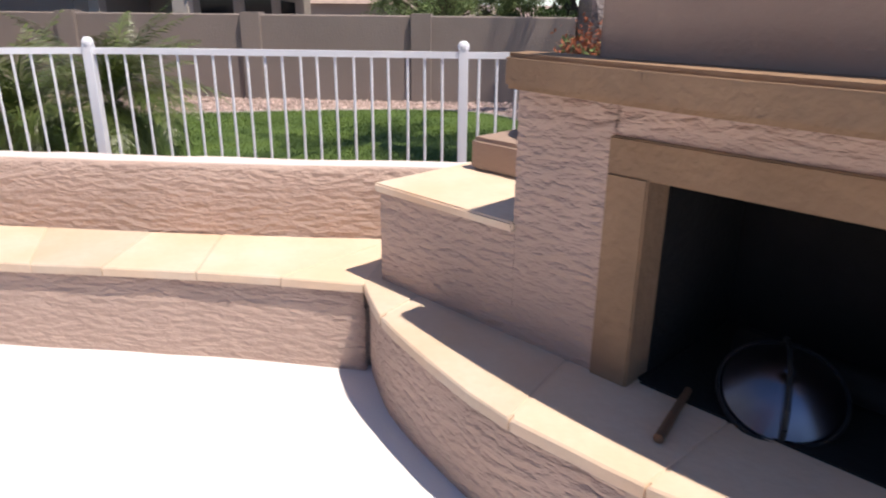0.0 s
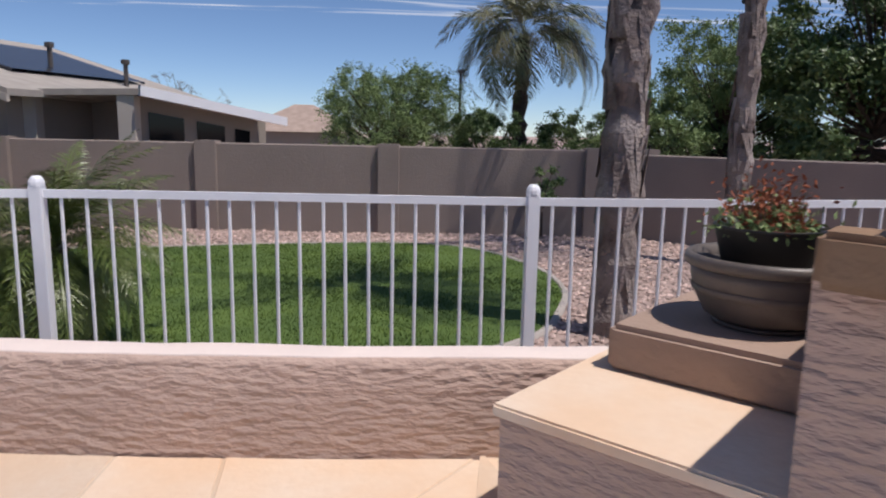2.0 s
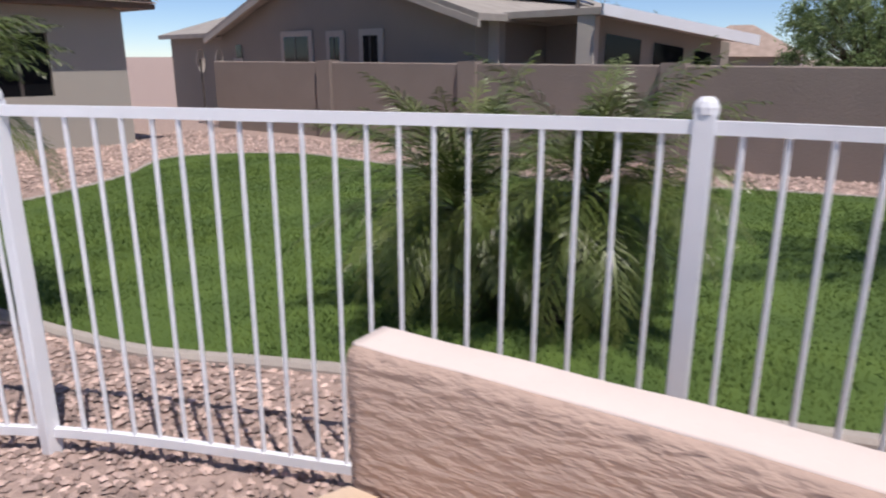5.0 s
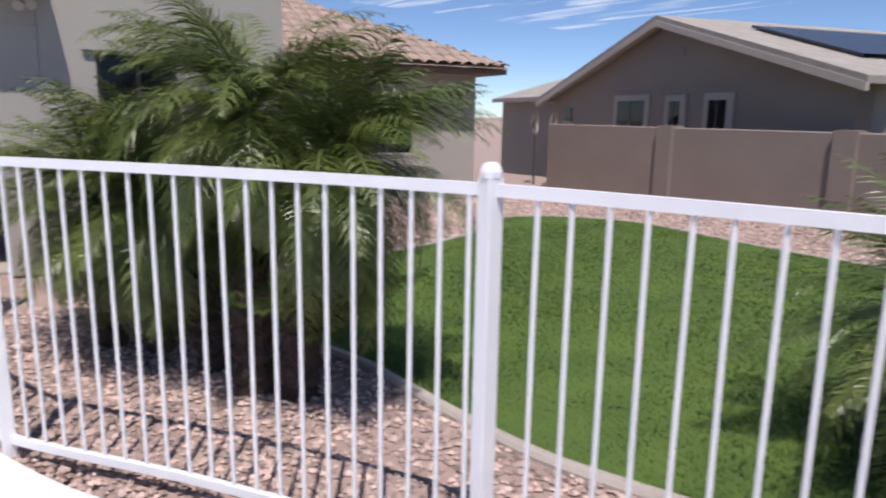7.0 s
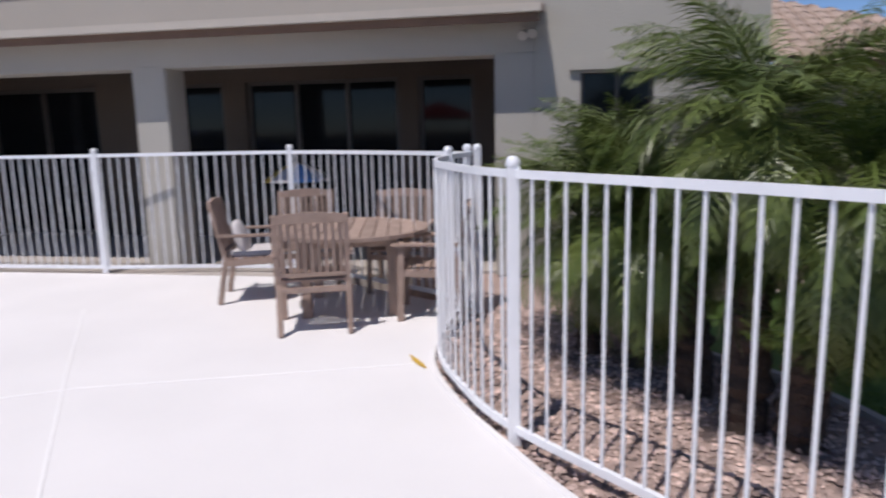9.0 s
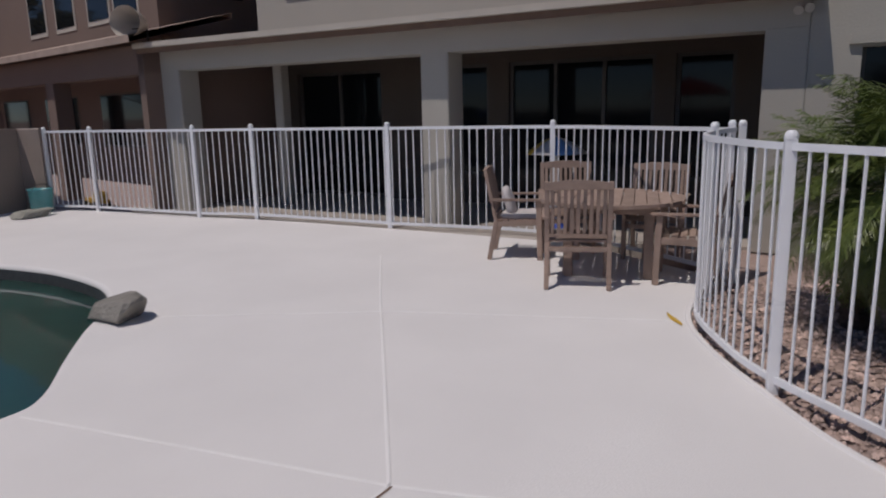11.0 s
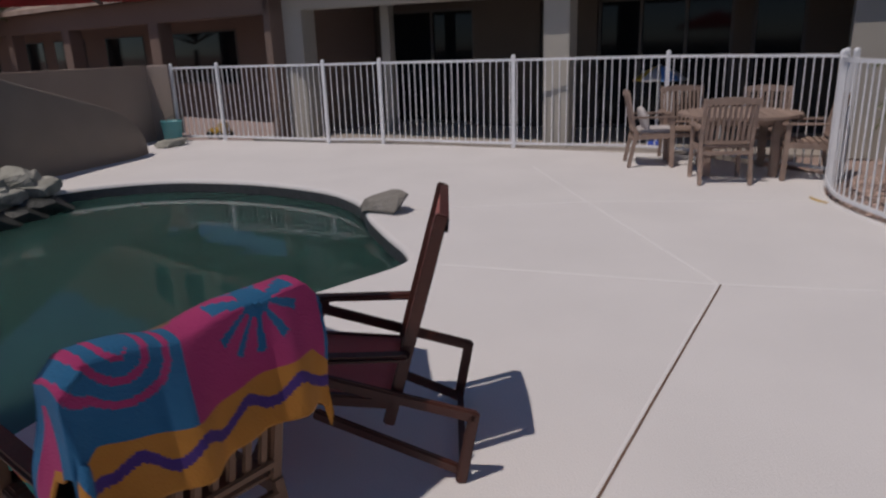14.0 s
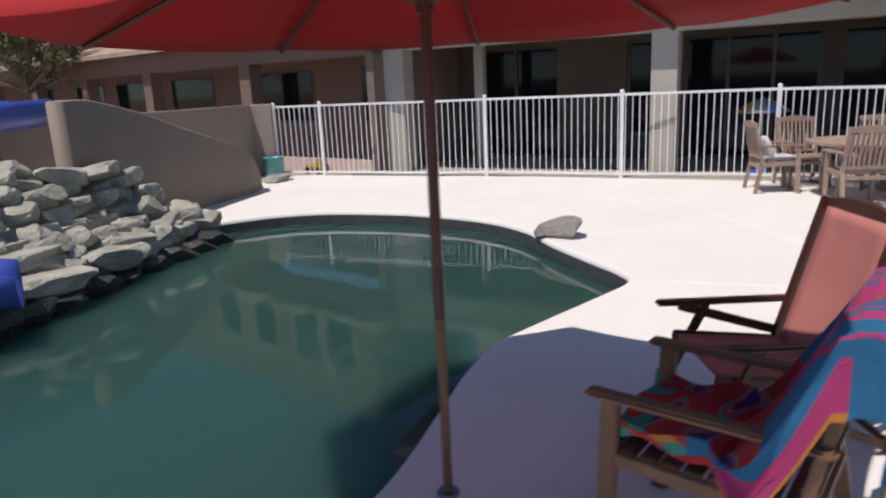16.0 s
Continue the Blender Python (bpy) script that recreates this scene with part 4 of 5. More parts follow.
ob = tagged(new("boulder", rocks[3]), "flat grey boulder beside the curved wall", "rock")
ob.location, ob.scale = (-11.9, -7.95, 0.07), (0.9, 0.9, 0.8)
# water slide
slide = thing("water_slide", "glossy blue plastic water slide beside the rocks", "slide")
path = smooth_curve([Vector(p).to_3d() if len(p) == 2 else Vector(p) for p in ((-6.75, -8.45, 1.42), (-6.0, -8.5, 1.38), (-4.9, -8.45, 1.22), (-3.9, -8.1, 0.98), (-3.35, -7.4, 0.66), (-3.45, -6.75, 0.32), (-3.95, -6.15, 0.10))], 5)
rows = []
for i, p in enumerate(path):
    t = (path[min(i + 1, len(path) - 1)] - path[max(i - 1, 0)]).normalized()
    side = t.cross(Vector((0, 0, 1))).normalized()
    rows.append([p + side * (0.36 * math.cos(a)) + Vector((0, 0, 0.30 - 0.30 * math.sin(a) if abs(math.cos(a)) < 0.999 else 0.34)) for a in [math.pi * q / 10 for q in range(11)]])
tr = part("trough", band(rows, False), M_BLUE, slide)
smooth(tr)
sol = tr.modifiers.new("thick", "SOLIDIFY")
sol.thickness = 0.03
for p in (path[4], path[12], path[20]):
    bm = bmesh.new()
    rod(bm, (p.x, p.y, -0.1), (p.x, p.y, p.z + 0.02), 0.04)
    part("support", bm, M_FRAME, slide)
# bucket and toys
bk_ = thing("bucket", "turquoise plastic bucket by the fence", "bucket", pose(-12.45, -8.25, 0))
bm = bmesh.new()
rows = [[(r * math.cos(a * math.pi / 8), r * math.sin(a * math.pi / 8), z) for a in range(16)] for r, z in ((0.0, 0.01), (0.17, 0.0), (0.20, 0.40), (0.215, 0.42), (0.19, 0.41), (0.16, 0.03), (0, 0.03))]
smooth(part("tub", band(rows, True, bm), M_TEAL, bk_))
bm = bmesh.new()
for a in range(12):
    p = [(0.2 * math.cos(math.pi * q / 12), 0.03, 0.40 + 0.10 * math.sin(math.pi * q / 12)) for q in (a, a + 1)]
    rod(bm, p[0], p[1], 0.008, n=6)
part("handle", bm, M_FRAME, bk_)
toy = thing("toy_truck", "yellow plastic toy truck on the ground", "toy", pose(-13.0, -7.55, 0.0, 0, 0, 70))
part("body", boxed(-0.25, 0.25, -0.11, 0.11, 0.10, 0.20, None, 0.02), M_YELLOW, toy)
part("cab", boxed(0.05, 0.24, -0.10, 0.10, 0.20, 0.32, None, 0.03), M_YELLOW, toy)
for x in (-0.16, 0.16):
    for y in (-0.12, 0.12):
        bm = bmesh.new()
        rod(bm, (x, y - 0.03, 0.075), (x, y + 0.03, 0.075), 0.075, n=14)
        part("wheel", bm, M_BLACKPOT, toy)

# ---- red umbrella ----
um = thing("umbrella", "red canvas patio umbrella on a brown wooden pole", "umbrella", pose(-2.16, -2.18, 0, 0, 0, 3))
bm = bmesh.new()
rod(bm, (0, 0, -0.05), (0, 0, 0.84), 0.020, n=14)
part("pole", bm, M_OAK, um, "brown lower pole")
bm = bmesh.new()
rod(bm, (0, 0, 0.80), (0, 0, 2.53), 0.0225, n=14)
part("pole", bm, M_ROSEWOOD, um, "dark red upper pole")
bm = bmesh.new()
rod(bm, (0, 0, 0), (0, 0, 0.012), 0.05, 0.045, n=18)
part("deck_sleeve", bm, M_STEEL, um, "small metal sleeve in the deck")
R, ZR, ZT = 1.44, 1.945, 2.50
bm = bmesh.new()
rows = []
for f in [q / 10 for q in range(11)]:
    row = []
    for k in range(8):
        for s in range(8):
            t_ = s / 8
            a0, a1 = Vector((math.cos(k * math.pi / 4), math.sin(k * math.pi / 4))), Vector((math.cos((k + 1) * math.pi / 4), math.sin((k + 1) * math.pi / 4)))
            d = a0.lerp(a1, t_)
            sag = 4 * t_ * (1 - t_)
            r = max(f, 0.015) * R * (1 - 0.03 * sag * f)
            row.append((d.x * r, d.y * r, ZT + (ZR - ZT) * f + 0.05 * math.sin(f * math.pi) - 0.02 * sag * f))
    rows.append(row)
canopy = smooth(part("canopy", band(rows), M_RED, um))
sol = canopy.modifiers.new("thick", "SOLIDIFY")
sol.thickness = 0.004
for k in range(8):
    d = Vector((math.cos(k * math.pi / 4), math.sin(k * math.pi / 4), 0))
    bm = bmesh.new()
    rod(bm, d * 0.03 + Vector((0, 0, ZT - 0.03)), d * (R * 0.99) + Vector((0, 0, ZR - 0.012)), 0.011, n=6)
    rib = part("rib", bm, M_ROSEWOOD, um)
    bm = bmesh.new()
    rod(bm, (d.x * 0.03, d.y * 0.03, 2.02), d * (R * 0.5) + Vector((0, 0, (ZT + ZR) / 2)), 0.009, n=6)
    part("strut", bm, M_ROSEWOOD, rib)
bm = bmesh.new()
rod(bm, (0, 0, 1.98), (0, 0, 2.06), 0.035, n=12)
part("hub", bm, M_ROSEWOOD, um)


# ---- chairs at the pool ----
def bar(bm, a, b, w, h):
    """A square bar from a to b, w wide and h deep."""
    a, b = Vector(a), Vector(b)
    q = (b - a).to_track_quat("Z", "Y").to_matrix().to_4x4()
    l = (b - a).length
    return box(bm, -w / 2, w / 2, -h / 2, h / 2, 0, l, Matrix.Translation(a) @ q, 0.006)


def one(name, mat, parent, a, b, w, h, label=""):
    return part(name, bar(bmesh.new(), a, b, w, h), mat, parent, label)


# folding sling chair: x sideways, y forward
sl = thing("sling_chair", "dark red wooden folding chair with brick red sling", "chair", pose(-2.97, -0.79, 0, 0, 0, -166.5) @ Matrix.Diagonal((1.12, 1, 1.03, 1)))
for s in (-0.26, 0.26):
    one("back_rail", M_ROSEWOOD, sl, (s, -0.17, 0.24), (s, -0.41, 1.06), 0.032, 0.048)
    one("seat_rail", M_ROSEWOOD, sl, (s, -0.20, 0.33), (s, 0.34, 0.38), 0.032, 0.048)
    one("leg", M_ROSEWOOD, sl, (s * 1.1, 0.16, 0.53), (s * 1.1, 0.42, 0.0), 0.028, 0.045)
    one("side_bar", M_ROSEWOOD, sl, (s * 1.14, 0.30, 0.52), (s * 1.14, -0.52, 0.28), 0.028, 0.045)
    one("leg", M_ROSEWOOD, sl, (s * 1.14, -0.51, 0.30), (s * 1.14, -0.45, 0.0), 0.028, 0.045)
    one("side_bar", M_ROSEWOOD, sl, (s * 1.04, 0.12, 0.30), (s * 1.04, -0.46, 0.03), 0.028, 0.04)
    part("armrest", boxed(s * 1.14 - 0.032, s * 1.14 + 0.032, -0.27, 0.42, 0.525, 0.552, None, 0.012), M_ROSEWOOD, sl)
one("cross_bar", M_ROSEWOOD, sl, (-0.28, -0.46, 0.05), (0.28, -0.46, 0.05), 0.03, 0.03)
one("cross_bar", M_ROSEWOOD, sl, (-0.28, 0.40, 0.06), (0.28, 0.40, 0.06), 0.03, 0.03)
bm = bmesh.new()
rows = [[(x, y, z + 0.035 * (1 - (x / 0.27) ** 2) * up) for x in [-0.275 + 0.55 * i / 10 for i in range(11)]] for y, z, up in ((-0.395, 1.0, 0), (-0.40, 1.05, 1), (-0.435, 1.05, 1), (-0.43, 1.0, 0))]
part("top_rail", band(rows + rows[:1], False, bm), M_ROSEWOOD, sl)
bm = bmesh.new()
rows = []
for q in range(13):
    t_ = q / 12
    y, z = -0.20 - 0.20 * t_, 0.33 + 0.69 * t_
    rows.append([(x, y - 0.03 * math.sin(math.pi * t_) * (1 - (x / 0.226) ** 2), z) for x in [-0.225 + 0.45 * i / 8 for i in range(9)]])
bk2 = smooth(part("back_sling", band(rows, False, bm), M_SLING, sl, "brick red fabric back"))
bk2.modifiers.new("thick", "SOLIDIFY").thickness = 0.006
bm = bmesh.new()
rows = [[(x, -0.19 + 0.52 * t_, 0.355 + 0.04 * t_ - 0.05 * math.sin(math.pi * t_) * (1 - (x / 0.24) ** 2)) for x in [-0.24 + 0.48 * i / 8 for i in range(9)]] for t_ in [q / 10 for q in range(11)]]
st = smooth(part("seat_sling", band(rows, False, bm), M_SLING, sl, "dark red fabric seat"))
st.modifiers.new("thick", "SOLIDIFY").thickness = 0.006


def armchair(name, label, mat, at, group="", fy=0.26, hb=1.0):
    """A slatted wooden garden armchair: x sideways, y forward, origin under the seat."""
    c = thing(name, label, "chair", at, group)
    for s in (-0.28, 0.28):
        one("leg", mat, c, (s, fy, 0), (s, fy - 0.02, 0.66), 0.045, 0.06)
        one("leg", mat, c, (s, -0.30, 0), (s, -0.22, 0.43), 0.045, 0.05)
        one("back_post", mat, c, (s, -0.22, 0.42), (s, -0.34, hb), 0.045, 0.035)
        one("seat_rail", mat, c, (s, -0.24, 0.40), (s, fy, 0.42), 0.03, 0.06)
        bm = boxed(s * 1.06 - 0.035, s * 1.06 + 0.035, -0.30, fy + 0.06, 0.655, 0.682, None, 0.01)
        part("armrest", bm, mat, c)
    bm = bmesh.new()
    rows = [[(x, y, z0 + 0.03 * (1 - (x / 0.30) ** 2) * up) for x in [-0.30 + 0.6 * i / 10 for i in range(11)]] for y, z0, up in ((-0.325, hb - 0.07, 0), (-0.325, hb - 0.015, 1), (-0.36, hb - 0.015, 1), (-0.36, hb - 0.07, 0))]
    part("top_rail", band(rows + rows[:1], False, bm), mat, c)
    one("back_rail", mat, c, (-0.27, -0.235, 0.50), (0.27, -0.235, 0.50), 0.05, 0.03)
    for i in range(9):
        x = -0.23 + 0.46 * i / 8
        one("slat", mat, c, (x, -0.24, 0.50), (x, -0.335, hb - 0.05), 0.034, 0.014)
    m = 7 if fy < 0.3 else 9
    for i in range(m):
        y = -0.20 + (fy + 0.2) * i / (m - 1)
        part("seat_slat", boxed(-0.28, 0.28, y - 0.03, y + 0.03, 0.435, 0.455, None, 0.005), mat, c)
    one("stretcher", mat, c, (-0.28, fy - 0.01, 0.37), (0.28, fy - 0.01, 0.37), 0.03, 0.05)
    one("stretcher", mat, c, (-0.28, -0.24, 0.37), (0.28, -0.24, 0.37), 0.03, 0.05)
    return c


A_AT = pose(-1.95, -1.04, 0, 0, 0, 155) @ Matrix.Diagonal((0.96, 1.06, 0.975, 1))
ca = armchair("garden_chair", "brown wooden garden armchair with a towel over it", M_OAK, A_AT, "", 0.38, 1.08)

# towel: pattern by small woven fields
TW = [material("towel_" + n, c, 0.95, 0.82, 6, 160, 0.5) for n, c in (("pink", (0.40, 0.035, 0.15)), ("blue", (0.013, 0.13, 0.28)), ("orange", (0.48, 0.20, 0.03)), ("purple", (0.06, 0.025, 0.18)), ("teal", (0.03, 0.27, 0.22)), ("red", (0.40, 0.03, 0.035)))]
nu, nv = 230, 260


def towel_colour(u, v):
    """u across, v from the hem behind the chair over the back to the seat."""
    v *= 1.32
    if u < 0.26 and v > 0.35:
        if v > 0.95:
            return 5 if math.sin(v * 40 + u * 12) > 0.3 else (2 if u < 0.12 else 4)
        return 2 if u < 0.03 else (1 if u > 0.205 or v > 0.86 else 0)
    u = (u * 1.02 - 0.22) / 0.80
    if v < 0.13:
        wave = 0.075 + 0.018 * math.sin(u * 34)
        return 3 if abs(v - wave) < 0.014 else 2
    if v < 0.62:
        cu, cv = (0.22, 0.32) if u < 0.40 else (0.68, 0.30)
        du, dv = (u - cu) * 0.95, (v - cv) * 1.25
        r, a = math.hypot(du, dv), math.atan2(dv, du)
        if u < 0.40:
            return 0 if 0.03 < r < 0.17 and math.sin(r * 110 + a) > 0.45 else 1
        if u > 0.93:
            return 1
        return 1 if r < 0.05 or (r < 0.15 and math.sin(a * 11) > 0.1 + r * 2) else 0
    k = math.sin(u * 17 + math.sin(v * 21) * 2.1) + math.sin(v * 26 + u * 5)
    return 4 if v > 1.2 and k > -0.4 else (5 if k < 0.55 else (4 if k < 0.85 else (0 if k < 1.15 else (2 if k < 1.4 else 3))))


bm = bmesh.new()
grid = []
for i in range(nu + 1):
    u = i / nu
    col = []
    for j in range(nv + 1):
        v = j / nv
        x = -0.62 + 1.02 * u
        s = 0.09 + v * 1.63
        fold = (0.024 * math.sin(u * 19 + 1.2) + 0.010 * math.sin(u * 43 + s * 4)) * min(1, abs(s - 0.47) * 3.2)
        if s < 0.45:
            y, z = -0.392 - 0.04 * (0.45 - s) + fold - 0.03, 0.65 + s + 0.02 * math.sin(u * 9)
        elif s < 0.53:
            a = (s - 0.45) / 0.08 * math.pi
            y, z = -0.345 - 0.055 * math.cos(a) - 0.022, 1.10 + 0.025 * math.sin(a)
        elif s < 1.12:
            q = (s - 0.53) / 0.59
            y, z = -0.285 + 0.31 * q + fold * 0.6, 1.09 - 0.605 * (0.35 * q + 0.65 * math.sin(q * math.pi / 2)) + 0.01
        else:
            q = (s - 1.12) / 0.60
            y, z = 0.025 + 0.38 * q, 0.50 + 0.016 * math.sin(u * 14 + q * 5) + 0.012 * math.sin(q * 9 + u * 6) - 0.09 * max(0.0, q - 0.9)
        z -= 0.03 * math.exp(-((x + 0.08) / 0.09) ** 2) * max(0.0, 1 - abs(s - 0.49) * 3)
        out = max(0.0, abs(x) - 0.30)
        hang = min(1.0, max(0.0, (1.16 - s) / 0.26))        # how far the side falls outside the arm
        lift = min(1.0, max(0.0, s - 0.6) * 4)
        inner = math.copysign(min(abs(x), 0.255 + min(out, 0.1) * 0.1), x)
        outer = math.copysign(min(abs(x), 0.30 + 0.055 * min(1.0, out / 0.05)), x) + 0.012 * math.sin(s * 23 + out * 9) * min(1.0, out * 10)
        if x > 0 and s > 0.6:
            hang = 0.0
        x = inner * (1 - hang) + outer * hang
        z += (1 - hang) * lift * min(out, 0.1) * 0.55 - hang * out * 0.95
        col.append(bm.verts.new((x, y, z)))
    grid.append(col)
for i in range(nu):
    for j in range(nv):
        f = bm.faces.new((grid[i][j], grid[i + 1][j], grid[i + 1][j + 1], grid[i][j + 1]))
        f.material_index = towel_colour((i + 0.5) / nu, (j + 0.5) / nv)
        f.smooth = True
towel = part("towel", bm, TW[0])
tagged(towel, "bright pink blue and orange beach towel over a chair back", "towel")
for m in TW[1:]:
    towel.data.materials.append(m)
towel.matrix_basis = A_AT
towel.modifiers.new("thick", "SOLIDIFY").thickness = 0.008

# ---- dining set ----
tb = thing("dining_table", "round weathered teak garden table on the deck", "table", pose(-9.81, 1.77, 0))
for i in range(12):
    y0, y1 = -0.70 + 1.4 * i / 12 + 0.004, -0.70 + 1.4 * (i + 1) / 12 - 0.004
    w0 = math.sqrt(max(0.02, 0.49 - (y0 + y1) ** 2 / 4))
    part("board", boxed(-w0, w0, y0, y1, 0.722, 0.75, None, 0.004), M_TEAK, tb)
bm = bmesh.new()
rows = [[(r * math.cos(a * math.pi / 24), r * math.sin(a * math.pi / 24), z) for a in range(48)] for r, z in ((0.68, 0.718), (0.725, 0.718), (0.725, 0.752), (0.68, 0.752))]
part("rim", band(rows + rows[:1], True, bm), M_TEAK, tb)
for x in (-0.38, 0.38):
    for y in (-0.38, 0.38):
        part("leg", boxed(x - 0.045, x + 0.045, y - 0.045, y + 0.045, 0, 0.72, None, 0.008), M_TEAK, tb)
for a, b in (((-0.38, -0.38), (0.38, -0.38)), ((0.38, -0.38), (0.38, 0.38)), ((0.38, 0.38), (-0.38, 0.38)), ((-0.38, 0.38), (-0.38, -0.38))):
    one("apron", M_TEAK, tb, (*a, 0.67), (*b, 0.67), 0.03, 0.09)
dc = armchair("dining_chair", "weathered teak slatted garden armchair at the table", M_TEAK, pose(-9.17, 1.50, 0, 0, 0, 96), "chairs round the table")
for x, y, r in ((-10.32, 0.74, 5), (-10.76, 1.24, -80), (-10.49, 2.22, -100), (-9.47, 2.50, 175)):
    copy_thing(dc, pose(x, y, 0, 0, 0, r))
cu = thing("cushion", "pale cushion leaning on a teak chair", "cushion", pose(-10.31, 0.64, 0.62, 18, 0, 5))
bm = bmesh.new()
bmesh.ops.create_icosphere(bm, subdivisions=3, radius=1)
for v in bm.verts:
    e = 1 / (abs(v.co.x) ** 4 + abs(v.co.z) ** 4 + 1e-6) ** 0.25 if max(abs(v.co.x), abs(v.co.z)) > 0.3 else 1
    v.co = Vector((v.co.x * 0.2 * min(e, 1.2), v.co.y * 0.06, v.co.z * 0.17 * min(e, 1.2)))
smooth(part("pillow", bm, M_CUSHION, cu))
pad = thing("seat_pad", "pale seat pad on a teak chair", "cushion", pose(-10.32, 0.78, 0.455, 0, 0, 5))
part("pad", boxed(-0.24, 0.24, -0.22, 0.24, 0.0, 0.05, None, 0.02), M_CUSHION, pad)
# child's umbrella on the patio
M_PALEBLUE = material("pale_blue_cloth", (0.16, 0.36, 0.72), 0.8, 0.85, 3, 60, 0.05)
ku = thing("toy_umbrella", "small striped pale blue and yellow child umbrella", "umbrella", pose(-12.23, 0.93, 0))
bm = bmesh.new()
rod(bm, (0, 0, 0), (0, 0, 1.26), 0.012)
part("pole", bm, M_WHITE, ku)
for k in range(8):
    bm = bmesh.new()
    a0, a1 = k * math.pi / 4, (k + 1) * math.pi / 4
    rows = [[(0.42 * f * math.cos(a), 0.42 * f * math.sin(a), 1.25 - 0.22 * f ** 1.6) for f in (0.02, 0.3, 0.6, 0.85, 1.0)] for a in (a0, (a0 + a1) / 2, a1)]
    g = smooth(part("gore", band(rows, False, bm), (M_PALEBLUE, M_CUSHION, M_YELLOW, M_CUSHION)[k % 4], ku))
    g.modifiers.new("thick", "SOLIDIFY").thickness = 0.004
bm = bmesh.new()
rod(bm, (0, 0, 0), (0, 0, 0.06), 0.15, 0.12, 16)
part("base", bm, M_BLUE, ku)

# ---- things at the fireplace ----
lid = thing("fire_screen", "round polished steel lid leaning in the firebox", "lid", FM @ pose(1.76, 0.20, 0.565, 30, 0, 25) @ Matrix.Diagonal((0.72, 0.72, 1.1, 1)))
bm = bmesh.new()
rows = [[(0.26 * r * math.cos(a * math.pi / 16), 0.26 * r * math.sin(a * math.pi / 16), 0.10 * math.cos(r * math.pi / 2)) for a in range(32)] for r in (0.02, 0.2, 0.4, 0.6, 0.8, 0.93, 1.0)]
d_ = smooth(part("dome", band(rows, True, bm), M_STEEL, lid))
d_.modifiers.new("thick", "SOLIDIFY").thickness = 0.004
bm = bmesh.new()
for a in range(32):
    p = [(0.265 * math.cos(q * math.pi / 16), 0.265 * math.sin(q * math.pi / 16), 0.0) for q in (a, a + 1)]
    rod(bm, p[0], p[1], 0.011, n=6)
part("rim", bm, M_BLACKPOT, lid, "black rim")
bm = bmesh.new()
for a in range(8):
    p = [(0.0, 0.25 * math.cos(math.pi * q / 8), 0.012 + 0.115 * math.sin(math.pi * q / 8)) for q in (a, a + 1)]
    rod(bm, p[0], p[1], 0.012, n=6)
part("strap", bm, M_BLACKPOT, lid, "black strap")
stick = thing("wooden_stick", "short wooden stick lying on the hearth", "stick", pose(0, 0, 0))
bm = bmesh.new()
rod(bm, (0.665, 1.80, 0.50), (0.84, 2.07, 0.505), 0.017, 0.014, 8)
part("stick", bm, M_OAK, stick)
log = thing("log", "charred log in the firebox", "log", FM)
bm = bmesh.new()
rod(bm, (1.5, 0.5, 0.545), (2.2, 0.42, 0.545), 0.06, 0.055, 10)
part("log", bm, M_SOOT_AND_SHADE, log)
pot = thing("planter", "wide grey glazed planter bowl with a smaller black pot", "planter", pose(0.66, 3.36, 1.117))
bm = bmesh.new()
def turned(name, prof, n, mat, parent, label=""):
    return smooth(part(name, band([[(r * math.cos(2 * a * math.pi / n), r * math.sin(2 * a * math.pi / n), z) for a in range(n)] for r, z in prof], True), mat, parent, label))


turned("bowl", ((0.02, 0.012), (0.15, 0.012), (0.19, 0.035), (0.225, 0.10), (0.243, 0.165), (0.249, 0.20), (0.235, 0.20), (0.2, 0.1), (0.02, 0.09)), 40, M_POT, pot)
turned("foot", ((0.14, 0.0), (0.16, 0.0), (0.163, 0.014), (0.14, 0.014), (0.14, 0.0)), 40, M_POT, pot, "narrow ring foot")
turned("rim", ((0.236, 0.198), (0.252, 0.198), (0.266, 0.208), (0.268, 0.228), (0.260, 0.242), (0.246, 0.242), (0.236, 0.198)), 40, M_POT, pot, "thick rolled rim")
turned("band", ((0.2285, 0.105), (0.236, 0.112), (0.2405, 0.128), (0.238, 0.135)), 40, M_POT, pot, "raised band round the bowl")
ipot = thing("flower_pot", "black plastic pot with dried orange flowers", "planter", pose(0.66, 3.37, 1.275))
bm = bmesh.new()
prof = ((0, 0), (0.13, 0.0), (0.17, 0.17), (0.18, 0.18), (0.165, 0.18), (0.15, 0.14), (0, 0.14))
smooth(part("pot", band([[(r * math.cos(a * math.pi / 14), r * math.sin(a * math.pi / 14), z) for a in range(28)] for r, z in prof], True, bm), M_BLACKPOT, ipot))


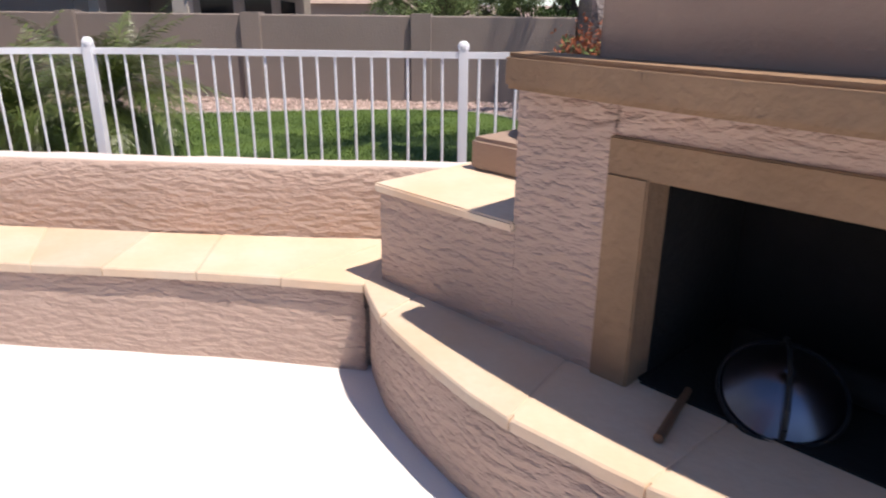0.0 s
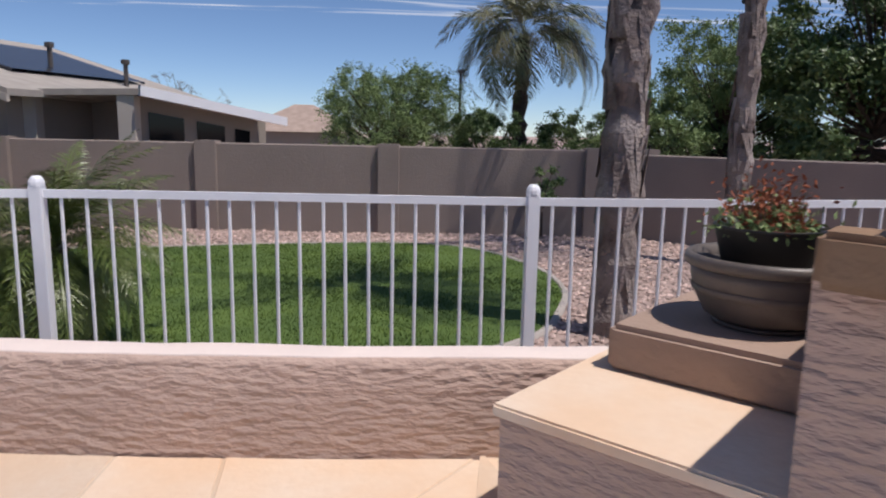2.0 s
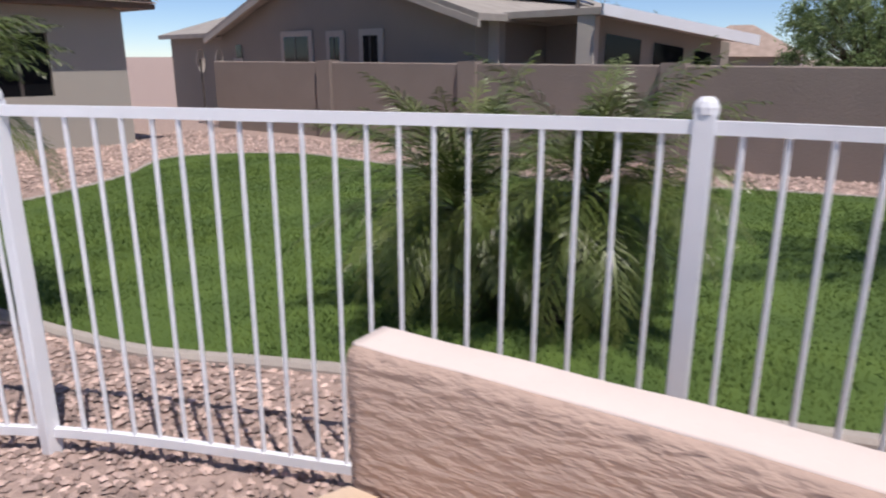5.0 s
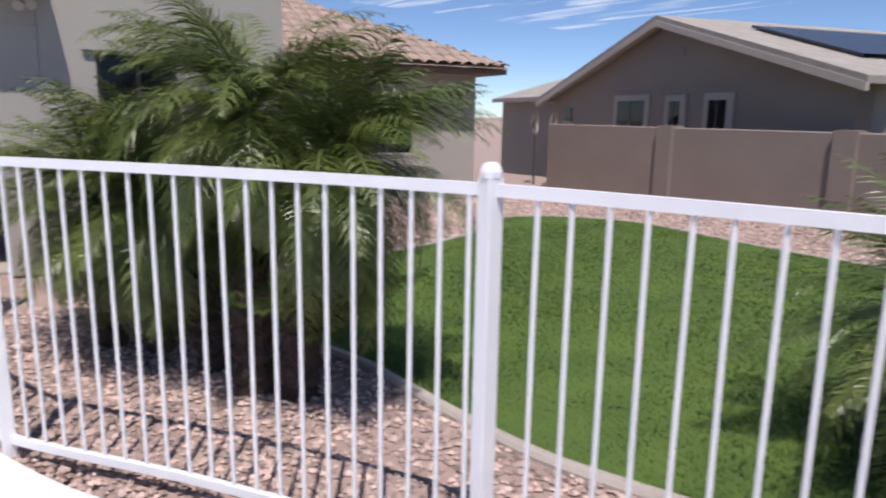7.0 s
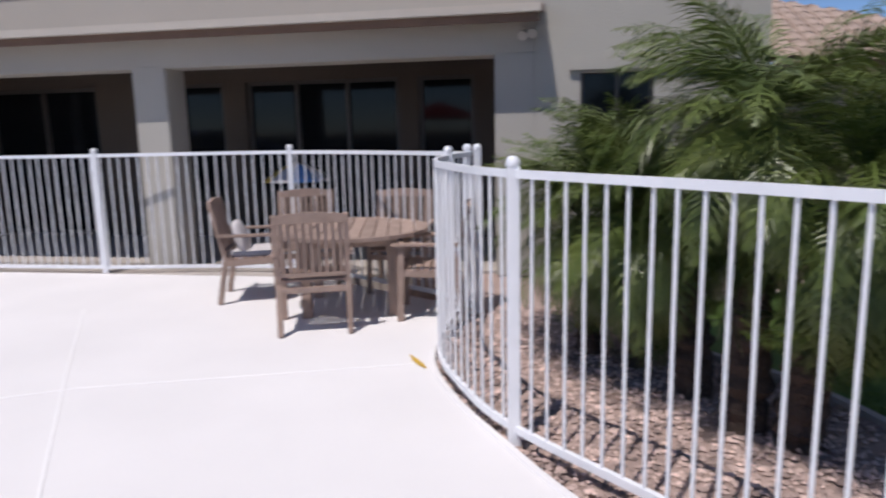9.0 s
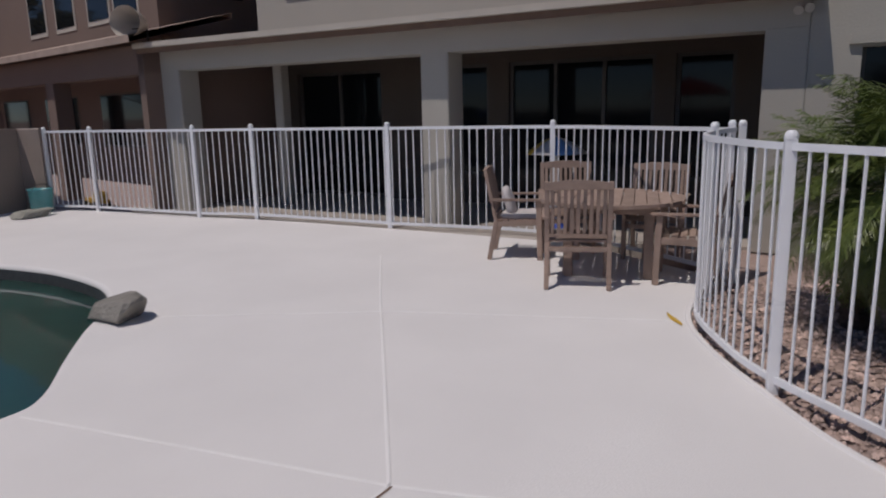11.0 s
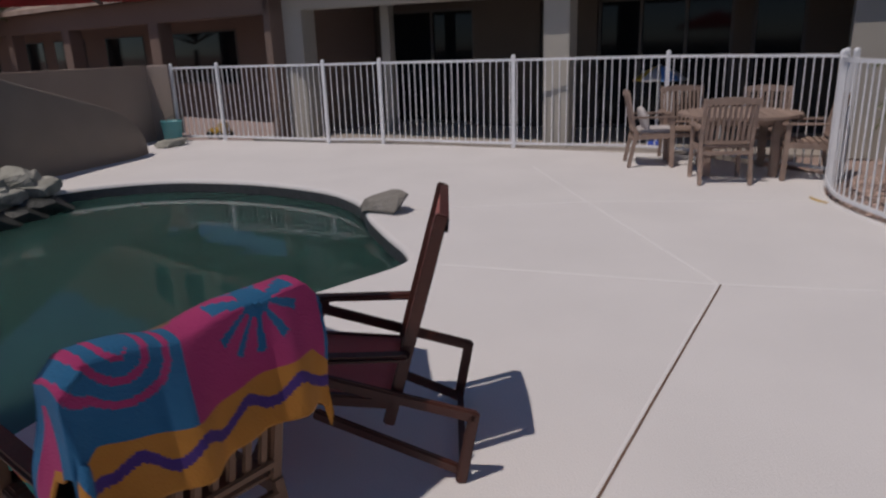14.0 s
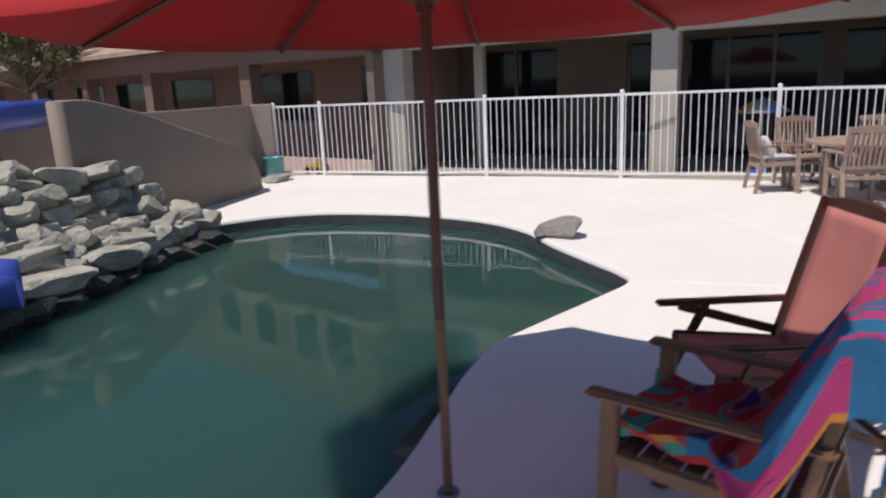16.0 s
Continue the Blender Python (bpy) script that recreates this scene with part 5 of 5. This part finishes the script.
def leaf_cloud(points, size, mat, name, parent, seed=1, droop=0.3, label=""):
    """Many small folded leaves at the given places."""
    rng = random.Random(seed)
    verts, faces = [], []
    for p in points:
        d = Vector((rng.gauss(0, 1), rng.gauss(0, 1), rng.gauss(0, 1) - droop)).normalized()
        s = d.cross(Vector((rng.gauss(0, 1), rng.gauss(0, 1), rng.gauss(0, 1)))).normalized()
        l = size * rng.uniform(0.6, 1.3)
        w = l * 0.22
        b = len(verts)
        n = d.cross(s) * (w * 0.3)
        verts += [p, p + d * l * 0.5 + s * w + n, p + d * l, p + d * l * 0.5 - s * w + n]
        faces += [(b, b + 1, b + 2), (b, b + 2, b + 3)]
    me = bpy.data.meshes.new(name)
    me.from_pydata([tuple(v) for v in verts], [], faces)
    me.materials.append(mat)
    ob = new(name, me)
    ob.parent = parent
    if label:
        ob["label"] = label
    return ob


rng = random.Random(9)
pts = [Vector((rng.gauss(0, 0.062), rng.gauss(0, 0.062), 0.17 + abs(rng.gauss(0, 0.075)))) for _ in range(1100)]
leaf_cloud(pts, 0.026, M_FLOWER, "blossom", ipot, 2, label="dried orange flowers")["kind"] = "stuff"
leaf_cloud([Vector((rng.gauss(0, 0.075), rng.gauss(0, 0.075), 0.15 + abs(rng.gauss(0, 0.05)))) for _ in range(1100)], 0.03, M_LEAF, "foliage", ipot, 3, label="small green foliage")
for _ in range(26):
    a = rng.uniform(0, 6.28)
    part("stem", rod(bmesh.new(), (0.04 * math.cos(a), 0.04 * math.sin(a), 0.12), (0.11 * math.cos(a), 0.11 * math.sin(a), rng.uniform(0.2, 0.34)), 0.003, 0.0015, 4), M_DRY, ipot)


# ---- palms ----
def frond(rng, base, az, pitch, length, droop, leaf, verts, faces, n=40, wide=0.012):
    """A feather leaf: a bending midrib with narrow leaflets on both sides."""
    p, out = Vector(base), Vector((math.cos(az), math.sin(az), 0))
    side = Vector((-math.sin(az), math.cos(az), 0))
    up, seg = pitch, length / n
    for i in range(n):
        d = out * math.cos(up) + Vector((0, 0, math.sin(up)))
        q = p + d * seg
        w = 0.010 * (1 - i / n) + 0.002
        b = len(verts)
        verts += [p + side * w, p - side * w, q - side * w * 0.9, q + side * w * 0.9]
        faces.append((b, b + 1, b + 2, b + 3))
        if i > n * 0.12:
            t = i / n
            l = leaf * math.sin(math.pi * min(0.95, 0.18 + 0.8 * t)) * rng.uniform(0.85, 1.1)
            for s in (-1, 1):
                tip = (side * s * 0.66 + d * 0.72 + Vector((0, 0, rng.uniform(-0.4, 0.25)))).normalized() * l
                mid = p + tip * 0.5 + Vector((0, 0, 0.04 * l))
                wv = d * wide * rng.uniform(0.7, 1.2)
                b = len(verts)
                verts += [p - wv * 0.4, p + wv * 0.4, mid + wv, mid - wv, p + tip + Vector((0, 0, -0.15 * l))]
                faces += [(b, b + 1, b + 2, b + 3), (b + 3, b + 2, b + 4)]
        p = q
        up -= droop / n


def palm(name, label, trunks, fronds, length, leaf, droop, mat, bark, radius, seed, low=-0.6, wide=0.012, parts=40):
    rng = random.Random(seed)
    t = thing(name, label, "palm")
    verts, faces = [], []
    for (x, y, z0, h, lx, ly) in trunks:
        bm = bmesh.new()
        rings = 26
        rows = []
        for i in range(rings + 1):
            f = i / rings
            r = radius * (1.15 - 0.3 * f) * (1 + (0.16 if i % 2 else -0.08)) + 0.12 * radius * rng.uniform(-1, 1)
            c = Vector((x + lx * f * f, y + ly * f * f, z0 + h * f))
            rows.append([c + Vector((r * math.cos(a * math.pi / 6) * rng.uniform(0.85, 1.2), r * math.sin(a * math.pi / 6) * rng.uniform(0.85, 1.2), rng.uniform(-0.02, 0.02) * h / 4)) for a in range(12)])
        part("trunk", band(rows, True, bm), bark, t)
        top = Vector((x + lx, y + ly, z0 + h))
        for k in range(fronds):
            rise = rng.uniform(low, 1.4)
            frond(rng, top, rng.uniform(0, 2 * math.pi), rise, length * rng.uniform(0.75, 1.1), droop * rng.uniform(0.7, 1.2) * (1.15 - 0.6 * max(0.0, rise) / 1.4), leaf, verts, faces, parts, wide)
    me = bpy.data.meshes.new("crown")
    me.from_pydata([tuple(v) for v in verts], [], faces)
    me.materials.append(mat)
    ob = new("crown", me)
    ob.parent = t
    return t


palm("date_palm", "bushy green pygmy date palm on the gravel", [(-6.92, 4.12, -0.1, 1.72, -0.02, 0.04), (-6.72, 4.32, -0.1, 1.40, 0.22, 0.1), (-7.42, 4.05, -0.1, 1.2, -0.3, -0.1)], 140, 1.08, 0.28, 2.05, M_FROND, M_DBARK, 0.10, 3, -1.15, 0.0055, 54)
palm("date_palm", "low bushy green pygmy date palm on the gravel", [(-8.25, 3.62, -0.1, 1.1, -0.05, -0.05), (-7.95, 3.85, -0.1, 1.0, 0.1, 0.05)], 90, 0.92, 0.26, 1.6, M_FROND, M_DBARK, 0.08, 4, -0.6, 0.0055, 48)
palm("date_palm", "small green pygmy date palm beside the lawn", [(-3.85, 6.4, -0.15, 0.8, -0.15, 0), (-3.4, 6.5, -0.15, 0.95, 0.2, 0.1)], 100, 1.15, 0.26, 1.6, M_FROND, M_DBARK, 0.11, 5, -0.7, 0.0055, 48)
palm("queen_palm", "tall queen palm with a ragged grey trunk", [(1.45, 7.2, -0.2, 7.2, 0.25, 0.3)], 26, 2.8, 0.55, 1.8, M_QFROND, M_BARK, 0.165, 7, -0.5, 0.02)
palm("queen_palm", "tall queen palm with a brown ragged trunk", [(4.65, 11.2, -0.2, 8.2, 0.3, 0.2)], 26, 2.8, 0.55, 1.8, M_QFROND, M_BARK, 0.135, 8, -0.5, 0.02)
palm("queen_palm", "queen palm with drooping fronds beyond the wall", [(4.5, 28.5, -1.4, 7.0, 0.1, 0)], 44, 4.5, 1.1, 2.6, M_QFROND, M_DBARK, 0.26, 11, 0.0, 0.03, 60)


def boots(x, y, z0, h, r, seed, parent):
    """Split old leaf bases hanging on a palm trunk."""
    rng = random.Random(seed)
    bm = bmesh.new()
    for k in range(60):
        a, z = k * 2.4, z0 + h * k / 60
        d = Vector((math.cos(a), math.sin(a), 0))
        s = Vector((-d.y, d.x, 0))
        c = Vector((x, y, z)) + d * r * 0.95
        w, l = r * rng.uniform(0.5, 0.9), rng.uniform(0.3, 0.6)
        tip = c + d * rng.uniform(0.02, 0.09) + Vector((0, 0, l * rng.choice((-1, 1))))
        v = [bm.verts.new(q) for q in (c - s * w, c + s * w, tip + s * w * 0.3, tip - s * w * 0.3, c + d * 0.03)]
        bm.faces.new(v[:4])
        bm.faces.new((v[0], v[4], v[3]))
        bm.faces.new((v[4], v[1], v[2]))
    part("leaf_base", bm, M_BARK, parent, "peeling grey leaf bases")["kind"] = "stuff"


for ob in [o for o in scene.objects if o.name.startswith("queen_palm")]:
    if "beyond" not in ob["label"]:
        x, y, r, s = ((1.45, 7.2, 0.165, 1) if "grey" in ob["label"] else (4.65, 11.2, 0.135, 2))
        boots(x, y, 0.1, 4.5, r, s, ob)


# ---- trees and bushes beyond the wall ----
def tree(name, label, x, y, z0, height, spread, clumps, leaves, size, mat, seed, low=0.35, bark=None):
    rng = random.Random(seed)
    t = thing(name, label, "tree")
    bm = bmesh.new()
    trunk_top = Vector((x, y, z0 + height * 0.35))
    rod(bm, (x, y, z0 - 0.1), trunk_top, 0.05 * height / 2, 0.03 * height / 2, 9)
    centres = []
    for k in range(clumps):
        a, f = rng.uniform(0, 6.28), math.sqrt(rng.uniform(0.02, 1))
        z = z0 + height * rng.uniform(low, 1.0)
        rr = spread * f * (1.15 - 0.75 * max(0, (z - z0) / height - 0.45))
        c = Vector((x + rr * math.cos(a), y + rr * math.sin(a), z))
        centres.append(c)
        rod(bm, trunk_top.lerp(Vector((x, y, c.z)), 0.25), c, 0.014 * height / 2, 0.005, 5)
    part("trunk", bm, bark or M_DBARK, t)
    pts = []
    for c in centres:
        r = spread * rng.uniform(0.16, 0.30)
        for _ in range(max(1, leaves // 22)):
            d = Vector((rng.gauss(0, 1), rng.gauss(0, 1), rng.gauss(0.15, 0.8))).normalized() * r * rng.uniform(0.5, 1.25)
            bend = Vector((0, 0, -0.45 * r))
            for q in range(22):
                f = (q + rng.random()) / 22
                pts.append(c + d * f + bend * f * f + Vector((rng.gauss(0, 1), rng.gauss(0, 1), rng.gauss(0, 1))) * size * 0.45)
    leaf_cloud(pts, size, mat, "crown", t, seed)
    return t


tree("tree", "broad feathery green tree beyond the wall", -0.6, 27.5, -1.4, 5.3, 3.0, 190, 480, 0.085, M_LEAF, 21, 0.3)
tree("bush", "dark round bush beyond the wall", 3.0, 26.5, -1.4, 3.9, 1.6, 80, 420, 0.10, M_DLEAF, 22, 0.2)
tree("bush", "green bush beyond the wall", 6.6, 27.0, -1.4, 3.9, 2.2, 90, 420, 0.10, M_DLEAF, 23, 0.2)
tree("tree", "tall loose green tree beyond the wall", 10.0, 22.5, -1.4, 6.6, 2.6, 170, 420, 0.10, M_LEAF, 24, 0.15)
tree("tree", "large dark green tree with hanging leaves beyond the wall", 13.2, 20.0, -1.4, 8.4, 3.2, 130, 400, 0.20, M_DLEAF, 25, 0.2)
tree("tree", "large dark green tree with hanging leaves beyond the wall", 18.0, 16.5, -1.4, 8.5, 3.6, 110, 380, 0.20, M_DLEAF, 26, 0.2)
tree("tree", "pale bare tree beyond the porch", -10.5, 36.0, -1.4, 5.6, 2.4, 60, 60, 0.07, M_DRY, 27, 0.4, M_DRY)
tree("bush", "small green shrub beside the garden wall", 2.3, 14.0, -0.15, 1.25, 0.42, 14, 110, 0.07, M_LEAF, 28, 0.5)
tree("bush", "low green bush beyond the wall", 8.0, 22.0, -1.4, 4.4, 2.2, 110, 420, 0.10, M_LEAF, 29, 0.15)
tree("tree", "drooping grey green tree beside the house wing", -17.0, -18.4, -0.1, 5.4, 1.8, 60, 260, 0.14, M_QFROND, 30, 0.5, M_DRY)
lp = thing("street_lamp", "dark thin street lamp beyond the wall", "lamp", pose(2.0, 27.0, -1.4))
bm = bmesh.new()
rod(bm, (0, 0, 0), (0, 0, 5.3), 0.06, 0.045)
part("pole", bm, M_FRAME, lp)
part("head", boxed(-0.12, 0.12, -0.3, 0.12, 5.3, 5.42, None, 0.02), M_FRAME, lp)
fh = thing("far_house", "distant brown hip roof beyond the porch", "house", pose(-6.0, 46.0, -1.4))
bm = bmesh.new()
v = [bm.verts.new(p) for p in ((-3.6, -3, 3.0), (3.6, -3, 3.0), (3.6, 3, 3.0), (-3.6, 3, 3.0), (-0.6, 0, 4.7), (0.6, 0, 4.7))]
for f in ((0, 1, 5, 4), (1, 2, 5), (2, 3, 4, 5), (3, 0, 4)):
    bm.faces.new([v[i] for i in f])
part("roof", bm, M_ROOF, fh)
part("wall", boxed(-3.2, 3.2, -2.6, 2.6, 0, 3.0), M_NHOUSE, fh)
for i, (x, y) in enumerate(((-16.9, 16.9), (-16.2, 16.9))):
    dd = thing("satellite_dish", "pale satellite dish behind the garden wall", "satellite dish", pose(x, y, 0, 0, 0, -60))
    bm = bmesh.new()
    rows = [[(0.35 * r * math.cos(a * math.pi / 8), -0.35 + 0.12 * r * r, 1.45 + 0.32 * r * math.sin(a * math.pi / 8)) for a in range(16)] for r in (0.02, 0.4, 0.75, 1.0)]
    smooth(part("reflector", band(rows, True, bm), M_NTRIM, dd))
    bm = bmesh.new()
    rod(bm, (0, -0.2, -1.4), (0, -0.25, 1.5), 0.03)
    part("mast", bm, M_FRAME, dd)

strip_leaf = thing("palm_leaf", "dry orange tan strip of palm leaf on the deck", "leaf", pose(-8.12, 2.345, 0.002, 0, 0, 20))
bm = bmesh.new()
rows = [[(x, y * (1 - (x / 0.16) ** 2), 0.004 + 0.02 * abs(x) + 0.01 * (1 - abs(y) / 0.025)) for x in [-0.15 + 0.03 * i for i in range(11)]] for y in (-0.025, 0.0, 0.025)]
part("blade", band(rows, False, bm), M_YELLOW, strip_leaf).modifiers.new("thick", "SOLIDIFY").thickness = 0.003

# ---- thin clouds ----
M_CLOUD = bpy.data.materials.new("thin_cloud")
M_CLOUD.use_nodes = True
cn, cl = M_CLOUD.node_tree.nodes, M_CLOUD.node_tree.links
cn.remove(cn["Principled BSDF"])
tc, mp, nz, rp = cn.new("ShaderNodeTexCoord"), cn.new("ShaderNodeMapping"), cn.new("ShaderNodeTexNoise"), cn.new("ShaderNodeValToRGB")
mp.inputs["Scale"].default_value = (0.0010, 0.006, 1)
mp.inputs["Rotation"].default_value = (0, 0, 0.45)
nz.inputs["Scale"].default_value, nz.inputs["Detail"].default_value, nz.inputs["Distortion"].default_value = 1.6, 6, 0.8
rp.color_ramp.elements[0].position, rp.color_ramp.elements[1].position = 0.50, 0.78
cl.new(tc.outputs["Object"], mp.inputs["Vector"])
cl.new(mp.outputs["Vector"], nz.inputs["Vector"])
cl.new(nz.outputs["Fac"], rp.inputs["Fac"])
em, trn, mx = cn.new("ShaderNodeEmission"), cn.new("ShaderNodeBsdfTransparent"), cn.new("ShaderNodeMixShader")
em.inputs["Color"].default_value, em.inputs["Strength"].default_value = (0.93, 0.96, 1.0, 1), 1.0
half = cn.new("ShaderNodeMath")
half.operation, half.inputs[1].default_value = "MULTIPLY", 0.75
cl.new(rp.outputs["Color"], half.inputs[0])
cl.new(half.outputs[0], mx.inputs["Fac"])
cl.new(trn.outputs[0], mx.inputs[1])
cl.new(em.outputs[0], mx.inputs[2])
cl.new(mx.outputs[0], cn["Material Output"].inputs["Surface"])
bm = bmesh.new()
bm.faces.new([bm.verts.new(p) for p in ((-2400, 300, 420), (2400, 300, 420), (2400, 2600, 420), (-2400, 2600, 420))])
ob = setting("backdrop_cloud", bm, M_CLOUD, "thin high cloud streaks")
ob.visible_shadow = False

# ---- gravel stones and grass ----
def inside(x, y, line):
    hit, j = False, len(line) - 1
    for i in range(len(line)):
        a, b = line[i], line[j]
        if (a.y > y) != (b.y > y) and x < (b.x - a.x) * (y - a.y) / (b.y - a.y) + a.x:
            hit = not hit
        j = i
    return hit


rng = random.Random(12)
verts, faces = [], []
stone = [Vector(p) for p in ((1, 0, 0), (0, 1, 0), (-1, 0, 0), (0, -1, 0), (0.1, 0.1, 0.9), (-0.1, 0, -0.6))]
tri = ((0, 1, 4), (1, 2, 4), (2, 3, 4), (3, 0, 4), (1, 0, 5), (2, 1, 5), (3, 2, 5), (0, 3, 5))
spots = [(rng.uniform(-11.5, -2.0), rng.uniform(2.2, 6.5), rng.uniform(0.011, 0.027)) for _ in range(34000)]
spots += [(rng.uniform(-16, 5), rng.uniform(5.5, 15.2), rng.uniform(0.02, 0.045)) for _ in range(30000)]
for x, y, s in spots:
    if in_deck(x, y - 0.06) or inside(x, y, lawn_line) or (x > -3.3 and y < 4.2):
        continue
    a = rng.uniform(0, 6.28)
    ca_, sa_ = math.cos(a), math.sin(a)
    kx, ky, kz = s * rng.uniform(0.8, 1.4), s * rng.uniform(0.7, 1.1), s * rng.uniform(0.5, 0.9)
    z = yard_height(x, y) + kz * 0.25 + 0.008
    b = len(verts)
    verts += [(x + p.x * kx * ca_ - p.y * ky * sa_, y + p.x * kx * sa_ + p.y * ky * ca_, z + p.z * kz) for p in stone]
    faces += [(b + i, b + j, b + k) for i, j, k in tri]
me = bpy.data.meshes.new("gravel")
me.from_pydata(verts, [], faces)
me.materials.append(M_STONE)
nt, lk = M_STONE.node_tree.nodes, M_STONE.node_tree.links
geo, hs, mr = nt.new("ShaderNodeNewGeometry"), nt.new("ShaderNodeHueSaturation"), nt.new("ShaderNodeMapRange")
mr.inputs["To Min"].default_value, mr.inputs["To Max"].default_value = 0.45, 1.35
base = nt["Principled BSDF"].inputs["Base Color"]
src = base.links[0].from_socket
lk.new(geo.outputs["Random Per Island"], mr.inputs["Value"])
lk.new(mr.outputs["Result"], hs.inputs["Value"])
lk.new(src, hs.inputs["Color"])
lk.new(hs.outputs["Color"], base)
tagged(new("gravel", me), "loose pink and grey gravel stones", "gravel", "", "stuff")

verts, faces = [], []
x0, x1, y0, y1 = -12.5, 2.0, 4.9, 13.4
for _ in range(190000):
    x, y = rng.uniform(x0, x1), y0 + (y1 - y0) * rng.random() ** 1.5
    if not inside(x, y, lawn_line):
        continue
    patch = 0.5 + 0.5 * noise.noise((x * 0.8, y * 0.8, 7))
    h, a, l = rng.uniform(0.018, 0.036) * (0.8 + 0.5 * patch), rng.uniform(0, 6.28), rng.uniform(0.1, 0.7)
    w = 0.003 + 0.0005 * y
    z = yard_height(x, y) + 0.03
    dx, dy = math.cos(a), math.sin(a)
    b = len(verts)
    verts += [(x - dy * w, y + dx * w, z), (x + dy * w, y - dx * w, z), (x + dx * h * l, y + dy * h * l, z + h)]
    faces.append((b, b + 1, b + 2))
me = bpy.data.meshes.new("grass")
me.from_pydata(verts, [], faces)
me.materials.append(M_BLADE)
tagged(new("grass", me), "short mown green lawn grass", "grass", "", "stuff")
